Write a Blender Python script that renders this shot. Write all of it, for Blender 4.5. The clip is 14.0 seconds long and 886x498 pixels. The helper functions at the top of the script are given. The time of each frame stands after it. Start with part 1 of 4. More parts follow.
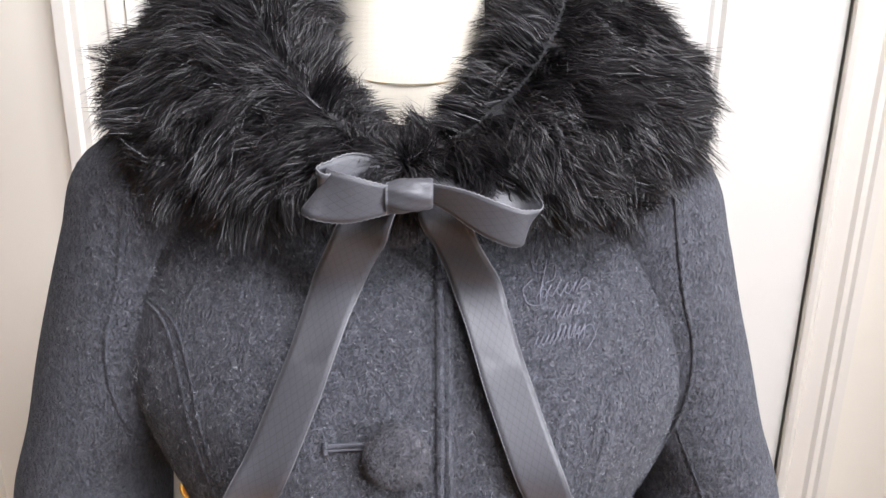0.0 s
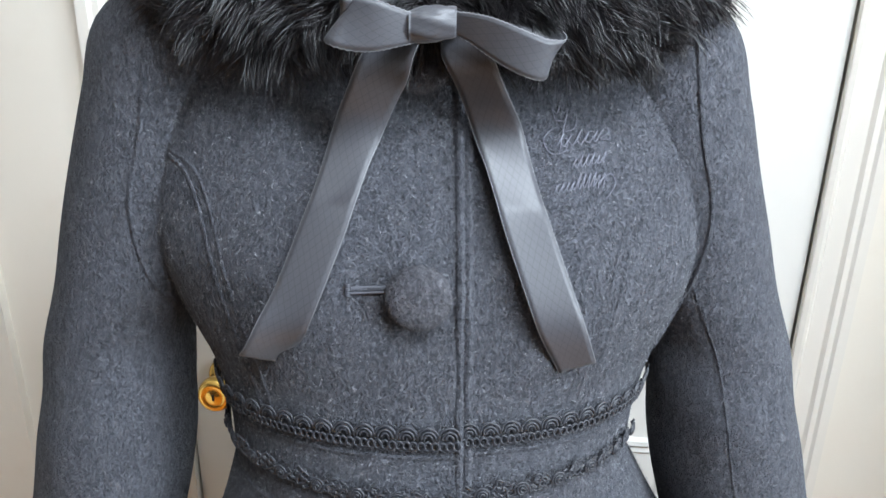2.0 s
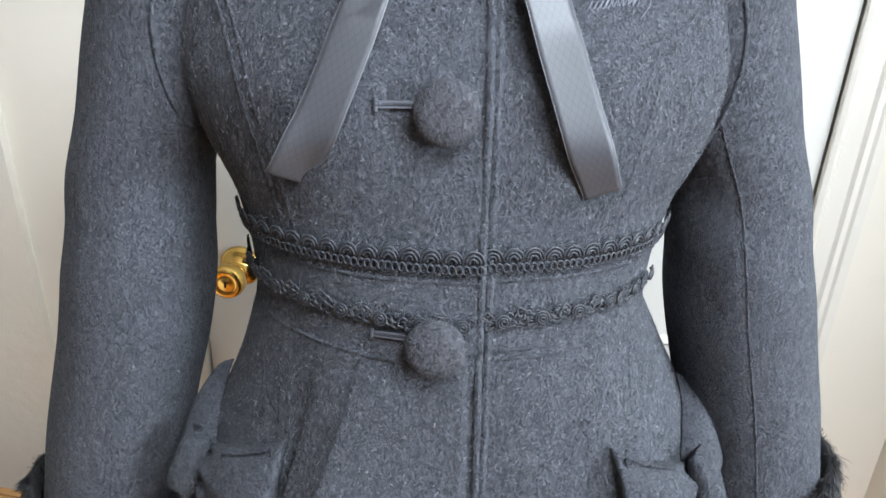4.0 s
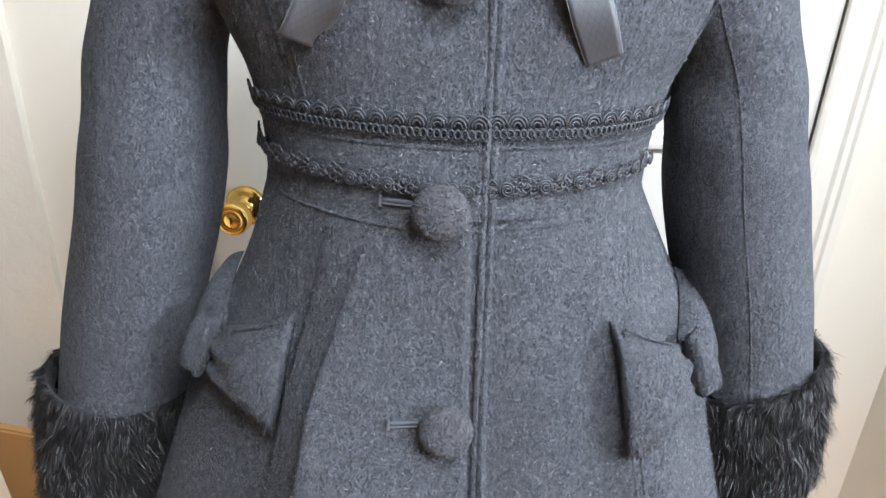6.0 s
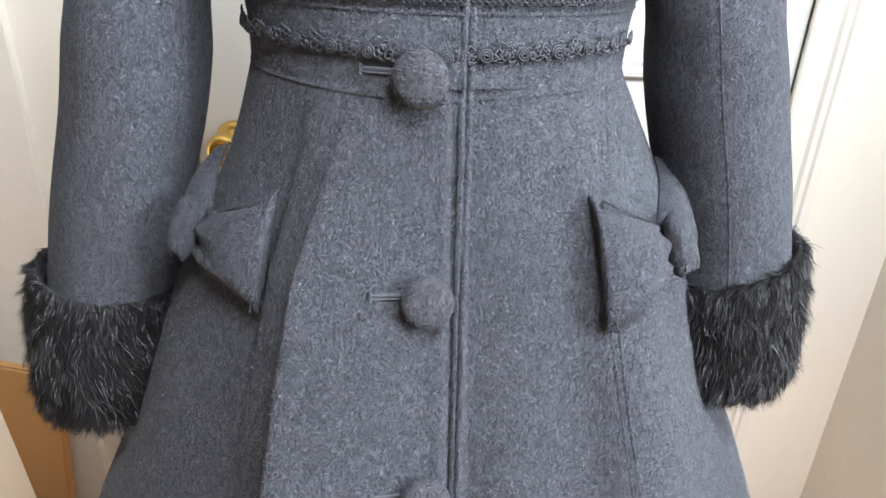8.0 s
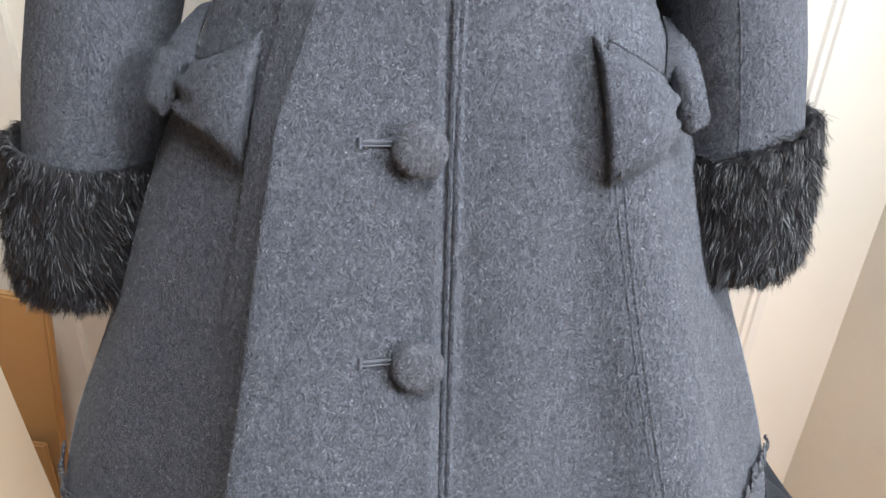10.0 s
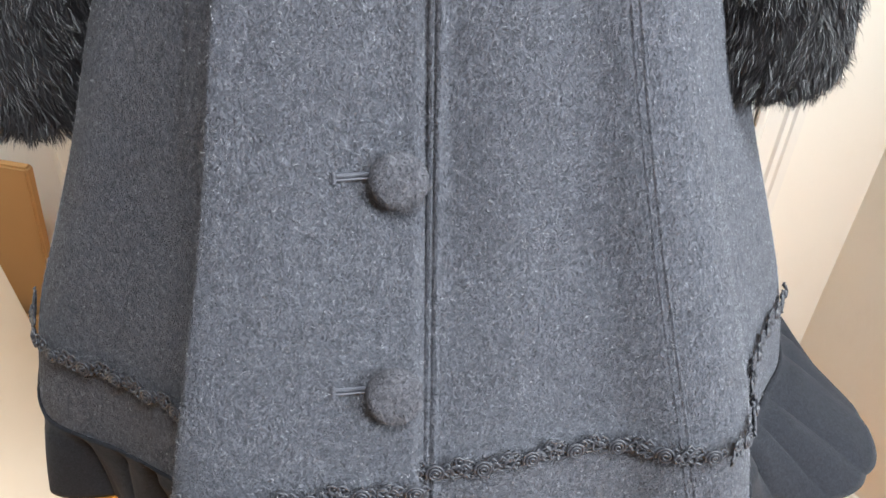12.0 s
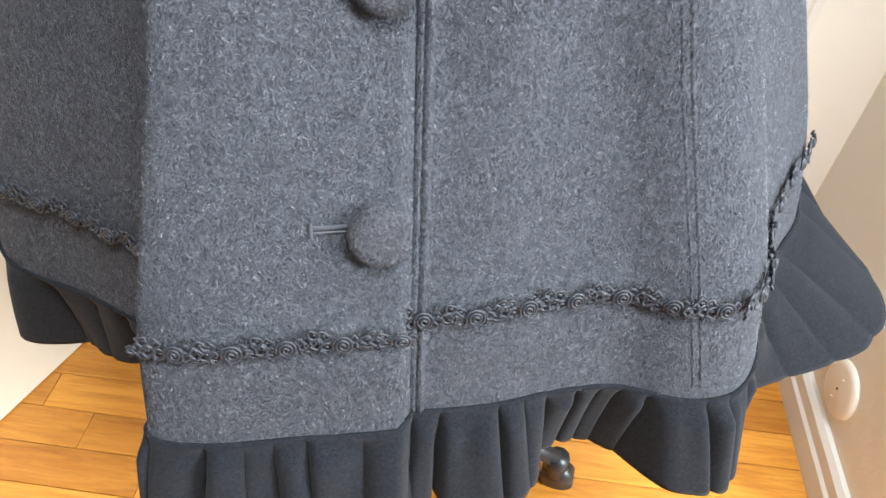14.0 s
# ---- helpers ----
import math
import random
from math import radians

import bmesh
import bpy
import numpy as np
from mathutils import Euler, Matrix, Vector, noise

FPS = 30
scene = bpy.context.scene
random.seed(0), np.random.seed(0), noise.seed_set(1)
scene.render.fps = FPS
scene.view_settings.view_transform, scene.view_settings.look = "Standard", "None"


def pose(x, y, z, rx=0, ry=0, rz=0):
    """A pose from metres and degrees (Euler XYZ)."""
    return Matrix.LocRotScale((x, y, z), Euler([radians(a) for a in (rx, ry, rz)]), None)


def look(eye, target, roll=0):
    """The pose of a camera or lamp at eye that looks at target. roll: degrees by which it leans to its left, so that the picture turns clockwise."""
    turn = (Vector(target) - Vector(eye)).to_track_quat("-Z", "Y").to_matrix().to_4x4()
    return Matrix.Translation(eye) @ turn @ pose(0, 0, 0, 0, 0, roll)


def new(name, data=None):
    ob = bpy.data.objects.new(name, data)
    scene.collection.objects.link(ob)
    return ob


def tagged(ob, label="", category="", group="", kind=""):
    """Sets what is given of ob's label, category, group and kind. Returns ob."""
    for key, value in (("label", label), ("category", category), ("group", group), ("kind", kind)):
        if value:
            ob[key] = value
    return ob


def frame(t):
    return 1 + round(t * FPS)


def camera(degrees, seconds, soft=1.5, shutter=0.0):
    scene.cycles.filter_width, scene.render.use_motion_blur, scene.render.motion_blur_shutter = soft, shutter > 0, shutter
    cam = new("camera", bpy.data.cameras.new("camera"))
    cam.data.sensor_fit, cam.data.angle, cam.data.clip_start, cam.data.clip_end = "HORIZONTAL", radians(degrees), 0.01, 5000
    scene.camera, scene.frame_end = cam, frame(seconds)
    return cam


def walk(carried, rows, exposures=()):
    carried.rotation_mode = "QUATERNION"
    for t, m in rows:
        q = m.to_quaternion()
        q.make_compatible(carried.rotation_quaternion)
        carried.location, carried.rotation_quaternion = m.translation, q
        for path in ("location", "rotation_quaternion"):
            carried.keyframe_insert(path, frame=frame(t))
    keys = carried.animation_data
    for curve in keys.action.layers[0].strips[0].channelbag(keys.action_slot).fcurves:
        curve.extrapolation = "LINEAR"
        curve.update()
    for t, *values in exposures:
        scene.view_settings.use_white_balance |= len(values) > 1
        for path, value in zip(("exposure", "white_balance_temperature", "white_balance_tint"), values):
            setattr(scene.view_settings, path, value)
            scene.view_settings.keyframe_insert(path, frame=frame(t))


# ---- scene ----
cam = camera(65.1, 14.0)
PATH = [
    (0, (0.051, 0.254, 1.535), (-0.093, 2.175, 0.996), 1.0),
    (0.5, (0.051, 0.247, 1.52), (-0.116, 2.159, 0.96), 0.7),
    (1, (0.05, 0.238, 1.506), (-0.114, 2.144, 0.924), 0.8),
    (1.5, (0.046, 0.234, 1.489), (-0.11, 2.131, 0.875), 0.9),
    (2, (0.046, 0.232, 1.473), (-0.115, 2.115, 0.818), 0.9),
    (2.5, (0.046, 0.229, 1.457), (-0.115, 2.099, 0.766), 1.1),
    (3, (0.044, 0.222, 1.44), (-0.121, 2.075, 0.704), 1.4),
    (3.5, (0.038, 0.216, 1.424), (-0.123, 2.051, 0.646), 1.8),
    (4, (0.035, 0.207, 1.405), (-0.121, 2.027, 0.591), 2.1),
    (6.5, (0.043, 0.149, 1.322), (-0.113, 1.955, 0.479), 2.5),
    (7, (0.049, 0.14, 1.308), (-0.104, 1.934, 0.438), 2.3),
    (9.5, (0.063, 0.105, 1.194), (-0.07, 1.896, 0.314), 2.8),
    (10, (0.066, 0.106, 1.171), (-0.071, 1.877, 0.252), 2.8),
    (10.5, (0.073, 0.109, 1.152), (-0.072, 1.849, 0.177), 2.6),
    (11, (0.079, 0.112, 1.13), (-0.069, 1.826, 0.11), 2.4),
    (11.5, (0.083, 0.119, 1.109), (-0.07, 1.791, 0.022), 2.1),
    (12, (0.086, 0.126, 1.085), (-0.064, 1.754, -0.066), 2.0),
    (12.5, (0.09, 0.134, 1.066), (-0.052, 1.711, -0.156), 2.1),
    (13, (0.09, 0.141, 1.052), (-0.041, 1.661, -0.241), 2.5),
    (13.5, (0.088, 0.151, 1.04), (-0.02, 1.601, -0.333), 3.4),
    (14, (0.087, 0.155, 1.029), (-0.013, 1.548, -0.403), 3.9),
]
walk(cam, [(t, look(eye, target, roll)) for t, eye, target, roll in PATH],
     exposures=[(0, 0.26, 7100, 24), (1.2, 0.32, 7000, 23), (1.8, 0.36, 6500, 14), (3, 0.42, 6500, 13), (6.5, 0.75, 6650, 15),
                (10, 0.92, 6800, 16), (12, 1.02, 6850, 15), (14, 1.02, 6800, 14)])

# ---- light ----
world = bpy.data.worlds.new("sky")
scene.world = world
world.use_nodes = True
_n = world.node_tree.nodes
_sky = _n.new("ShaderNodeTexSky")
_sky.sky_type, _sky.sun_disc, _sky.sun_elevation, _sky.sun_rotation = "NISHITA", False, radians(40), radians(200)
world.node_tree.links.new(_sky.outputs[0], _n["Background"].inputs[0])
_n["Background"].inputs[1].default_value = 0.12


def added_area_light(name, at, to, w, h, watts, colour):
    d = bpy.data.lights.new(name, "AREA")
    d.shape, d.size, d.size_y, d.energy, d.color = "RECTANGLE", w, h, watts, colour
    o = new(name, d)
    o.matrix_world = look(at, to)
    return o


# Side lamp added at an assumed, unseen window; darkens the coat's left side.
added_area_light("added_area_light", (2.08, -0.30, 1.62), (0.0, 0.65, 1.05), 0.65, 1.1, 92, (0.76, 0.91, 1.0))
# Overhead lamp added to brighten up-facing cloth; no fixture is known here.
added_area_light("added_overhead_light", (0.52, 0.0, 2.47), (0.25, 0.42, 0.6), 0.8, 0.6, 72, (0.78, 0.91, 1.0))


# ---- materials ----
def mat(name, colour, rough=0.6, metal=0.0, spec=0.5, sheen=0.0):
    m = bpy.data.materials.new(name)
    m.use_nodes = True
    b = m.node_tree.nodes["Principled BSDF"]
    b.inputs["Base Color"].default_value = (*colour, 1)
    b.inputs["Roughness"].default_value = rough
    b.inputs["Metallic"].default_value = metal
    b.inputs["Specular IOR Level"].default_value = spec
    b.inputs["Sheen Weight"].default_value = sheen
    return m


def nd(m, kind, **inputs):
    n = m.node_tree.nodes.new(kind)
    for k, v in inputs.items():
        n.inputs[k.replace("_", " ")].default_value = v
    return n


def ln(m, a, b):
    m.node_tree.links.new(a, b)


def coords(m, scale=(1, 1, 1), out="Object"):
    c = m.node_tree.nodes.new("ShaderNodeTexCoord")
    p = m.node_tree.nodes.new("ShaderNodeMapping")
    p.inputs["Scale"].default_value = scale
    ln(m, c.outputs[out], p.inputs["Vector"])
    return p.outputs["Vector"]


def ramp(m, fac, stops):
    r = m.node_tree.nodes.new("ShaderNodeValToRGB")
    e = r.color_ramp.elements
    while len(e) < len(stops):
        e.new(0.5)
    for q, (p, c) in zip(e, stops):
        q.position, q.color = p, (*c, 1)
    ln(m, fac, r.inputs["Fac"])
    return r.outputs["Color"]


def mix(m, fac, a, b, how="MIX"):
    x = m.node_tree.nodes.new("ShaderNodeMix")
    x.data_type, x.blend_type = "RGBA", how
    for sock, v in ((x.inputs["Factor"], fac), (x.inputs["A"], a), (x.inputs["B"], b)):
        if isinstance(v, bpy.types.NodeSocket):
            ln(m, v, sock)
        else:
            sock.default_value = v if isinstance(v, (int, float)) else (*v, 1)
    return x.outputs["Result"]


def bump(m, height, strength, dist, normal=None):
    b = nd(m, "ShaderNodeBump", Strength=strength, Distance=dist)
    ln(m, height, b.inputs["Height"])
    if normal:
        ln(m, normal, b.inputs["Normal"])
    return b.outputs["Normal"]


def base(m, colour=None, normal=None, rough=None):
    b = m.node_tree.nodes["Principled BSDF"]
    for key, v in (("Base Color", colour), ("Normal", normal), ("Roughness", rough)):
        if v:
            ln(m, v, b.inputs[key])


def noise_tex(m, vec, scale, detail=4.0, rough=0.55, dist=0.0):
    n = nd(m, "ShaderNodeTexNoise", Scale=scale, Detail=detail, Roughness=rough, Distortion=dist)
    ln(m, vec, n.inputs["Vector"])
    return n.outputs["Fac"]


def wool_material(name="wool", tint=(0.86, 0.86, 0.88)):
    m = mat(name, (0.07, 0.072, 0.085), 0.95, 0, 0.12, 0.06)
    b = m.node_tree.nodes["Principled BSDF"]
    b.inputs["Sheen Roughness"].default_value = 0.5
    v = coords(m)
    vs = coords(m, (1, 1, 0.55))
    fibre = noise_tex(m, vs, 400, 3, 0.6, 2.8)
    mott = noise_tex(m, vs, 260, 3, 0.6, 1.6)
    big = noise_tex(m, v, 9, 3)
    c1 = ramp(m, mott, [(0.35, (0.042, 0.043, 0.052)), (0.67, (0.112, 0.115, 0.134))])
    c2 = ramp(m, fibre, [(0.55, (0, 0, 0)), (0.72, (1, 1, 1))])
    c = mix(m, c2, c1, (0.165, 0.168, 0.188))
    c = mix(m, big, c, mix(m, 1.0, c, tint, "MULTIPLY"))
    n1 = bump(m, mott, 1.0, 0.0110)
    base(m, c, bump(m, fibre, 1.0, 0.0020, n1))
    return m


def fur_material():
    m = mat("fur", (0.012, 0.011, 0.012), 0.46, 0, 0.36, 0.0)
    g = m.node_tree.nodes.new("ShaderNodeNewGeometry")
    c = ramp(m, g.outputs["Random Per Island"], [(0.0, (0.004, 0.004, 0.005)), (0.6, (0.011, 0.009, 0.0105)), (0.92, (0.016, 0.0135, 0.015)), (1.0, (0.026, 0.022, 0.025))])
    base(m, c)
    return m


def paint_material(name, colour, rough=0.45, lumps=0.4, scale=60, depth=0.0012):
    m = mat(name, colour, rough, 0, 0.4)
    v = coords(m)
    a = noise_tex(m, v, 2.5, 3)
    f = noise_tex(m, v, scale, 5, 0.6)
    c = mix(m, a, colour, tuple(x * 0.93 for x in colour))
    c = mix(m, ramp(m, noise_tex(m, v, 14, 5), [(0.55, (0, 0, 0)), (0.8, (0.35, 0.35, 0.35))]), c, tuple(x * y for x, y in zip(colour, (0.88, 0.86, 0.82))))
    base(m, c, bump(m, f, lumps, depth))
    return m


def wood_material():
    m = mat("oak", (0.45, 0.19, 0.045), 0.32, 0, 0.5)
    info = m.node_tree.nodes.new("ShaderNodeObjectInfo")
    v = coords(m, (3.0, 40, 40))
    add = m.node_tree.nodes.new("ShaderNodeVectorMath")
    sc = m.node_tree.nodes.new("ShaderNodeVectorMath")
    sc.operation = "SCALE"
    sc.inputs[0].default_value = (13, 7, 5)
    ln(m, info.outputs["Random"], sc.inputs["Scale"])
    ln(m, v, add.inputs[0])
    ln(m, sc.outputs[0], add.inputs[1])
    grain = noise_tex(m, add.outputs[0], 2.2, 6, 0.65, 0.8)
    fine = noise_tex(m, add.outputs[0], 9, 4, 0.7)
    c = ramp(m, grain, [(0.28, (0.42, 0.15, 0.020)), (0.5, (0.62, 0.25, 0.035)), (0.72, (0.72, 0.34, 0.06))])
    c = mix(m, ramp(m, fine, [(0.5, (0, 0, 0)), (0.75, (0.5, 0.5, 0.5))]), c, (0.38, 0.13, 0.02))
    tone = ramp(m, info.outputs["Random"], [(0, (0.62, 0.56, 0.5)), (0.5, (0.84, 0.82, 0.8)), (1, (0.95, 0.94, 0.9))])
    base(m, mix(m, 1.0, c, tone, "MULTIPLY"), bump(m, fine, 0.15, 0.0006))
    return m


def linen_material():
    m = mat("linen", (0.72, 0.66, 0.55), 0.85, 0, 0.2, 0.2)
    w1 = nd(m, "ShaderNodeTexWave", Scale=420.0, Distortion=1.5, Detail=2.0)
    w2 = nd(m, "ShaderNodeTexWave", Scale=420.0, Distortion=1.5, Detail=2.0)
    w2.bands_direction = "Z"
    v = coords(m)
    ln(m, v, w1.inputs["Vector"])
    ln(m, v, w2.inputs["Vector"])
    h = mix(m, 0.5, w1.outputs["Color"], w2.outputs["Color"])
    n = noise_tex(m, coords(m, (1, 1, 3)), 120, 4)
    base(m, mix(m, n, (0.66, 0.61, 0.52), (0.57, 0.52, 0.43)), bump(m, h, 0.25, 0.0004))
    return m


def ribbon_material():
    m = mat("satin_ribbon", (0.06, 0.058, 0.065), 0.50, 0, 0.5, 0.05)
    b = m.node_tree.nodes["Principled BSDF"]
    b.inputs["Anisotropic"].default_value = 0.5
    uv = m.node_tree.nodes.new("ShaderNodeUVMap")
    sep = m.node_tree.nodes.new("ShaderNodeSeparateXYZ")
    ln(m, uv.outputs[0], sep.inputs[0])

    def math_(op, a, b_=None):
        q = m.node_tree.nodes.new("ShaderNodeMath")
        q.operation = op
        for sck, val in zip(q.inputs, (a, b_)):
            if val is None:
                continue
            if isinstance(val, bpy.types.NodeSocket):
                ln(m, val, sck)
            else:
                sck.default_value = val
        return q.outputs[0]
    u = math_("MULTIPLY", sep.outputs[0], 130.0)
    w = math_("MULTIPLY", sep.outputs[1], 210.0)
    lines = []
    for op in ("ADD", "SUBTRACT"):
        f = math_("FRACT", math_(op, u, w))
        lines.append(math_("LESS_THAN", math_("ABSOLUTE", math_("SUBTRACT", f, 0.5)), 0.045))
    lat = math_("MAXIMUM", *lines)
    fine = noise_tex(m, coords(m, (1, 1, 1)), 900, 2)
    col = mix(m, fine, (0.038, 0.038, 0.045), (0.054, 0.054, 0.062))
    base(m, mix(m, lat, col, (0.030, 0.030, 0.036)), bump(m, math_("SUBTRACT", 1.0, lat), 0.25, 0.0003))
    return m


WOOL = wool_material()
BUTTONCLOTH = wool_material("button_cloth", (1.0, 0.90, 0.86))
FUR = fur_material()
LINEN = linen_material()
RIBBON = ribbon_material()
RIBEDGE = mat("ribbon_edge", (0.11, 0.11, 0.12), 0.5, 0, 0.5)
LACE = mat("lace_thread", (0.018, 0.0185, 0.024), 0.48, 0, 0.42, 0.05)
THREAD = mat("embroidery_thread", (0.085, 0.086, 0.115), 0.42, 0, 0.6)
STITCH = mat("buttonhole_thread", (0.050, 0.051, 0.062), 0.6, 0, 0.4)
FUZZ = mat("wool_fibre", (0.26, 0.26, 0.285), 0.7, 0, 0.3)
RUFFLE = mat("ruffle_wool", (0.022, 0.023, 0.028), 0.95, 0, 0.10, 0.04)
_v = coords(RUFFLE)
_f = noise_tex(RUFFLE, _v, 420, 3, 0.6, 1.5)
base(RUFFLE, ramp(RUFFLE, _f, [(0.4, (0.006, 0.0063, 0.008)), (0.75, (0.020, 0.021, 0.026))]), bump(RUFFLE, _f, 0.4, 0.0006))
DOORPAINT = paint_material("door_paint", (0.72, 0.70, 0.66), 0.38, 0.12, 40, 0.0006)
WALLPAINT = paint_material("wall_paint", (0.76, 0.71, 0.63), 0.5, 0.15, 60)
PLASTER = paint_material("plaster_paint", (0.78, 0.73, 0.65), 0.4, 0.55, 38, 0.004)
TRIMPAINT = paint_material("trim_paint", (0.72, 0.68, 0.62), 0.35, 0.1, 50, 0.0006)
# Dark paint for unseen walls, chosen to weaken the fill on the coat.
LOWBOUNCE = paint_material("bounce_cutting_paint", (0.30, 0.27, 0.24), 0.6, 0.15, 60)
CEIL = paint_material("ceiling_paint", (0.82, 0.81, 0.78), 0.8, 0.2, 80)
CREAM = paint_material("cream_board", (0.66, 0.58, 0.46), 0.5, 0.15, 30)
CARD = paint_material("cardboard", (0.44, 0.24, 0.095), 0.75, 0.2, 90)
SEAMLINE = mat("seam_thread", (0.42, 0.34, 0.22), 0.8)
OAK = wood_material()
GAP = mat("joint_filler", (0.05, 0.02, 0.008), 0.8)
BRASS = mat("brass", (0.83, 0.55, 0.16), 0.16, 1.0)
BLACK = mat("black_plastic", (0.015, 0.015, 0.016), 0.4)
PLATE = paint_material("plate_paint", (0.82, 0.75, 0.65), 0.3, 0.05, 40, 0.0004)


# ---- mesh helpers ----
def mesh_ob(name, verts, faces, material, parent=None, smooth=True, label="", uvs=None):
    me = bpy.data.meshes.new(name)
    me.from_pydata([tuple(v) for v in verts], [], faces)
    for q in (material if isinstance(material, (list, tuple)) else [material]):
        me.materials.append(q)
    if smooth:
        me.polygons.foreach_set("use_smooth", [True] * len(me.polygons))
    if uvs is not None:
        lay = me.uv_layers.new(name="UVMap")
        for lp in me.loops:
            lay.data[lp.index].uv = uvs[lp.vertex_index]
    me.update()
    ob = new(name, me)
    if parent:
        ob.parent = parent
    if label:
        ob["label"] = label
    return ob


def part(name, bm, material, parent=None, label="", smooth=False):
    me = bpy.data.meshes.new(name)
    bm.to_mesh(me)
    bm.free()
    for q in (material if isinstance(material, (list, tuple)) else [material]):
        me.materials.append(q)
    if smooth:
        me.polygons.foreach_set("use_smooth", [True] * len(me.polygons))
    ob = new(name, me)
    if parent:
        ob.parent = parent
    if label:
        ob["label"] = label
    return ob


def box_bm(x0, x1, y0, y1, z0, z1, bevel=0.0, seg=2):
    bm = bmesh.new()
    bmesh.ops.create_cube(bm, size=1.0, matrix=Matrix.Translation(((x0 + x1) / 2, (y0 + y1) / 2, (z0 + z1) / 2)) @ Matrix.Diagonal((x1 - x0, y1 - y0, z1 - z0, 1)))
    if bevel:
        bmesh.ops.bevel(bm, geom=bm.edges[:], offset=bevel, segments=seg, affect="EDGES", profile=0.6)
    return bm


def box(name, x0, x1, y0, y1, z0, z1, material, parent=None, bevel=0.0, label=""):
    return part(name, box_bm(x0, x1, y0, y1, z0, z1, bevel), material, parent, label)


def structure(ob, label, category):
    return tagged(ob, label, category, kind="structure")


class Pile:
    """Collects vertices and faces of one mesh."""

    def __init__(self):
        self.v, self.f = [], []

    def tube(self, pts, r, sides=5, closed=False, taper=False):
        n, o = len(pts), len(self.v)
        pts = [Vector(p) for p in pts]
        for i, p in enumerate(pts):
            a = pts[(i - 1) % n] if closed or i else pts[0]
            b = pts[(i + 1) % n] if closed or i < n - 1 else pts[-1]
            t = (b - a).normalized()
            s = t.cross(Vector((0.3, 1, 0.2))).normalized()
            q = s.cross(t)
            rr = r * (math.sin(math.pi * (i + 0.5) / n) ** 0.5 if taper else 1)
            for k in range(sides):
                g = 2 * math.pi * k / sides
                self.v.append(p + rr * (math.cos(g) * s + math.sin(g) * q))
        for i in range(n if closed else n - 1):
            j = (i + 1) % n
            for k in range(sides):
                l = (k + 1) % sides
                self.f.append((o + i * sides + k, o + i * sides + l, o + j * sides + l, o + j * sides + k))
        if not closed:
            self.f.append(tuple(o + k for k in reversed(range(sides))))
            self.f.append(tuple(o + (n - 1) * sides + k for k in range(sides)))

    def grid(self, rows, wrap=False):
        o, w = len(self.v), len(rows[0])
        for r in rows:
            self.v.extend(Vector(p) for p in r)
        for i in range(len(rows) - 1):
            for k in range(w if wrap else w - 1):
                l = (k + 1) % w
                self.f.append((o + i * w + k, o + i * w + l, o + (i + 1) * w + l, o + (i + 1) * w + k))

    def done(self, name, material, parent, label="", smooth=True):
        return mesh_ob(name, self.v, self.f, material, parent, smooth, label)


def catmull(pts, n, closed=False):
    pts = [np.array(p, float) for p in pts]
    m = len(pts)
    out = []
    spans = m if closed else m - 1
    for i in range(n):
        t = i / n * spans if closed else i / (n - 1) * spans
        k = min(int(t), spans - 1)
        f = t - k
        if closed:
            a, b, c, d = (pts[(k + q) % m] for q in (-1, 0, 1, 2))
        else:
            a, b, c, d = (pts[min(max(k + q, 0), m - 1)] for q in (-1, 0, 1, 2))
        out.append(0.5 * (2 * b + (c - a) * f + (2 * a - 5 * b + 4 * c - d) * f * f + (3 * b - a - 3 * c + d) * f ** 3))
    return out


def curve_at(table, z):
    """Smooth value of a table of (z, value), z falling or rising."""
    xs = [r[0] for r in table]
    ys = [r[1] for r in table]
    if xs[0] > xs[-1]:
        xs, ys = xs[::-1], ys[::-1]
    if z <= xs[0]:
        return ys[0] + (ys[1] - ys[0]) / (xs[1] - xs[0]) * (z - xs[0])
    if z >= xs[-1]:
        return ys[-1] + (ys[-1] - ys[-2]) / (xs[-1] - xs[-2]) * (z - xs[-1])
    k = max(i for i in range(len(xs)) if xs[i] <= z)
    k = min(k, len(xs) - 2)
    f = (z - xs[k]) / (xs[k + 1] - xs[k])

    def slope(i):
        a, b = max(i - 1, 0), min(i + 1, len(xs) - 1)
        return (ys[b] - ys[a]) / (xs[b] - xs[a])
    h = xs[k + 1] - xs[k]
    return ((2 * f ** 3 - 3 * f * f + 1) * ys[k] + (f ** 3 - 2 * f * f + f) * h * slope(k)
            + (-2 * f ** 3 + 3 * f * f) * ys[k + 1] + (f ** 3 - f * f) * h * slope(k + 1))


# ---- the place ----
YD = 1.15      # face of the end wall
XR = 0.665     # face of the side wall
XL = -2.4
YB = -1.95      # unseen back wall, dark to cut bounce
DOOR = (-0.432, 0.463)
PLASTER_END = -0.705

structure(box("floor", XL - 0.1, 2.2, YB - 0.1, YD + 0.1, -0.12, -0.012, GAP), "orange oak strip floor with narrow boards", "floor")
FLOOR = bpy.data.objects["floor"]
structure(box("ceiling", XL - 0.1, 2.2, YB - 0.1, YD + 0.1, 2.5, 2.6, CEIL), "plain white painted ceiling", "ceiling")
structure(box("wall_north_left", XL - 0.1, PLASTER_END, YD - 0.012, YD + 0.1, -0.012, 2.5, PLASTER), "cream painted rough plaster wall beside the door", "wall")
structure(box("wall_north_middle", PLASTER_END, DOOR[0] - 0.004, YD + 0.003, YD + 0.1, -0.012, 2.5, WALLPAINT), "smooth cream wall between plaster and door casing", "wall")
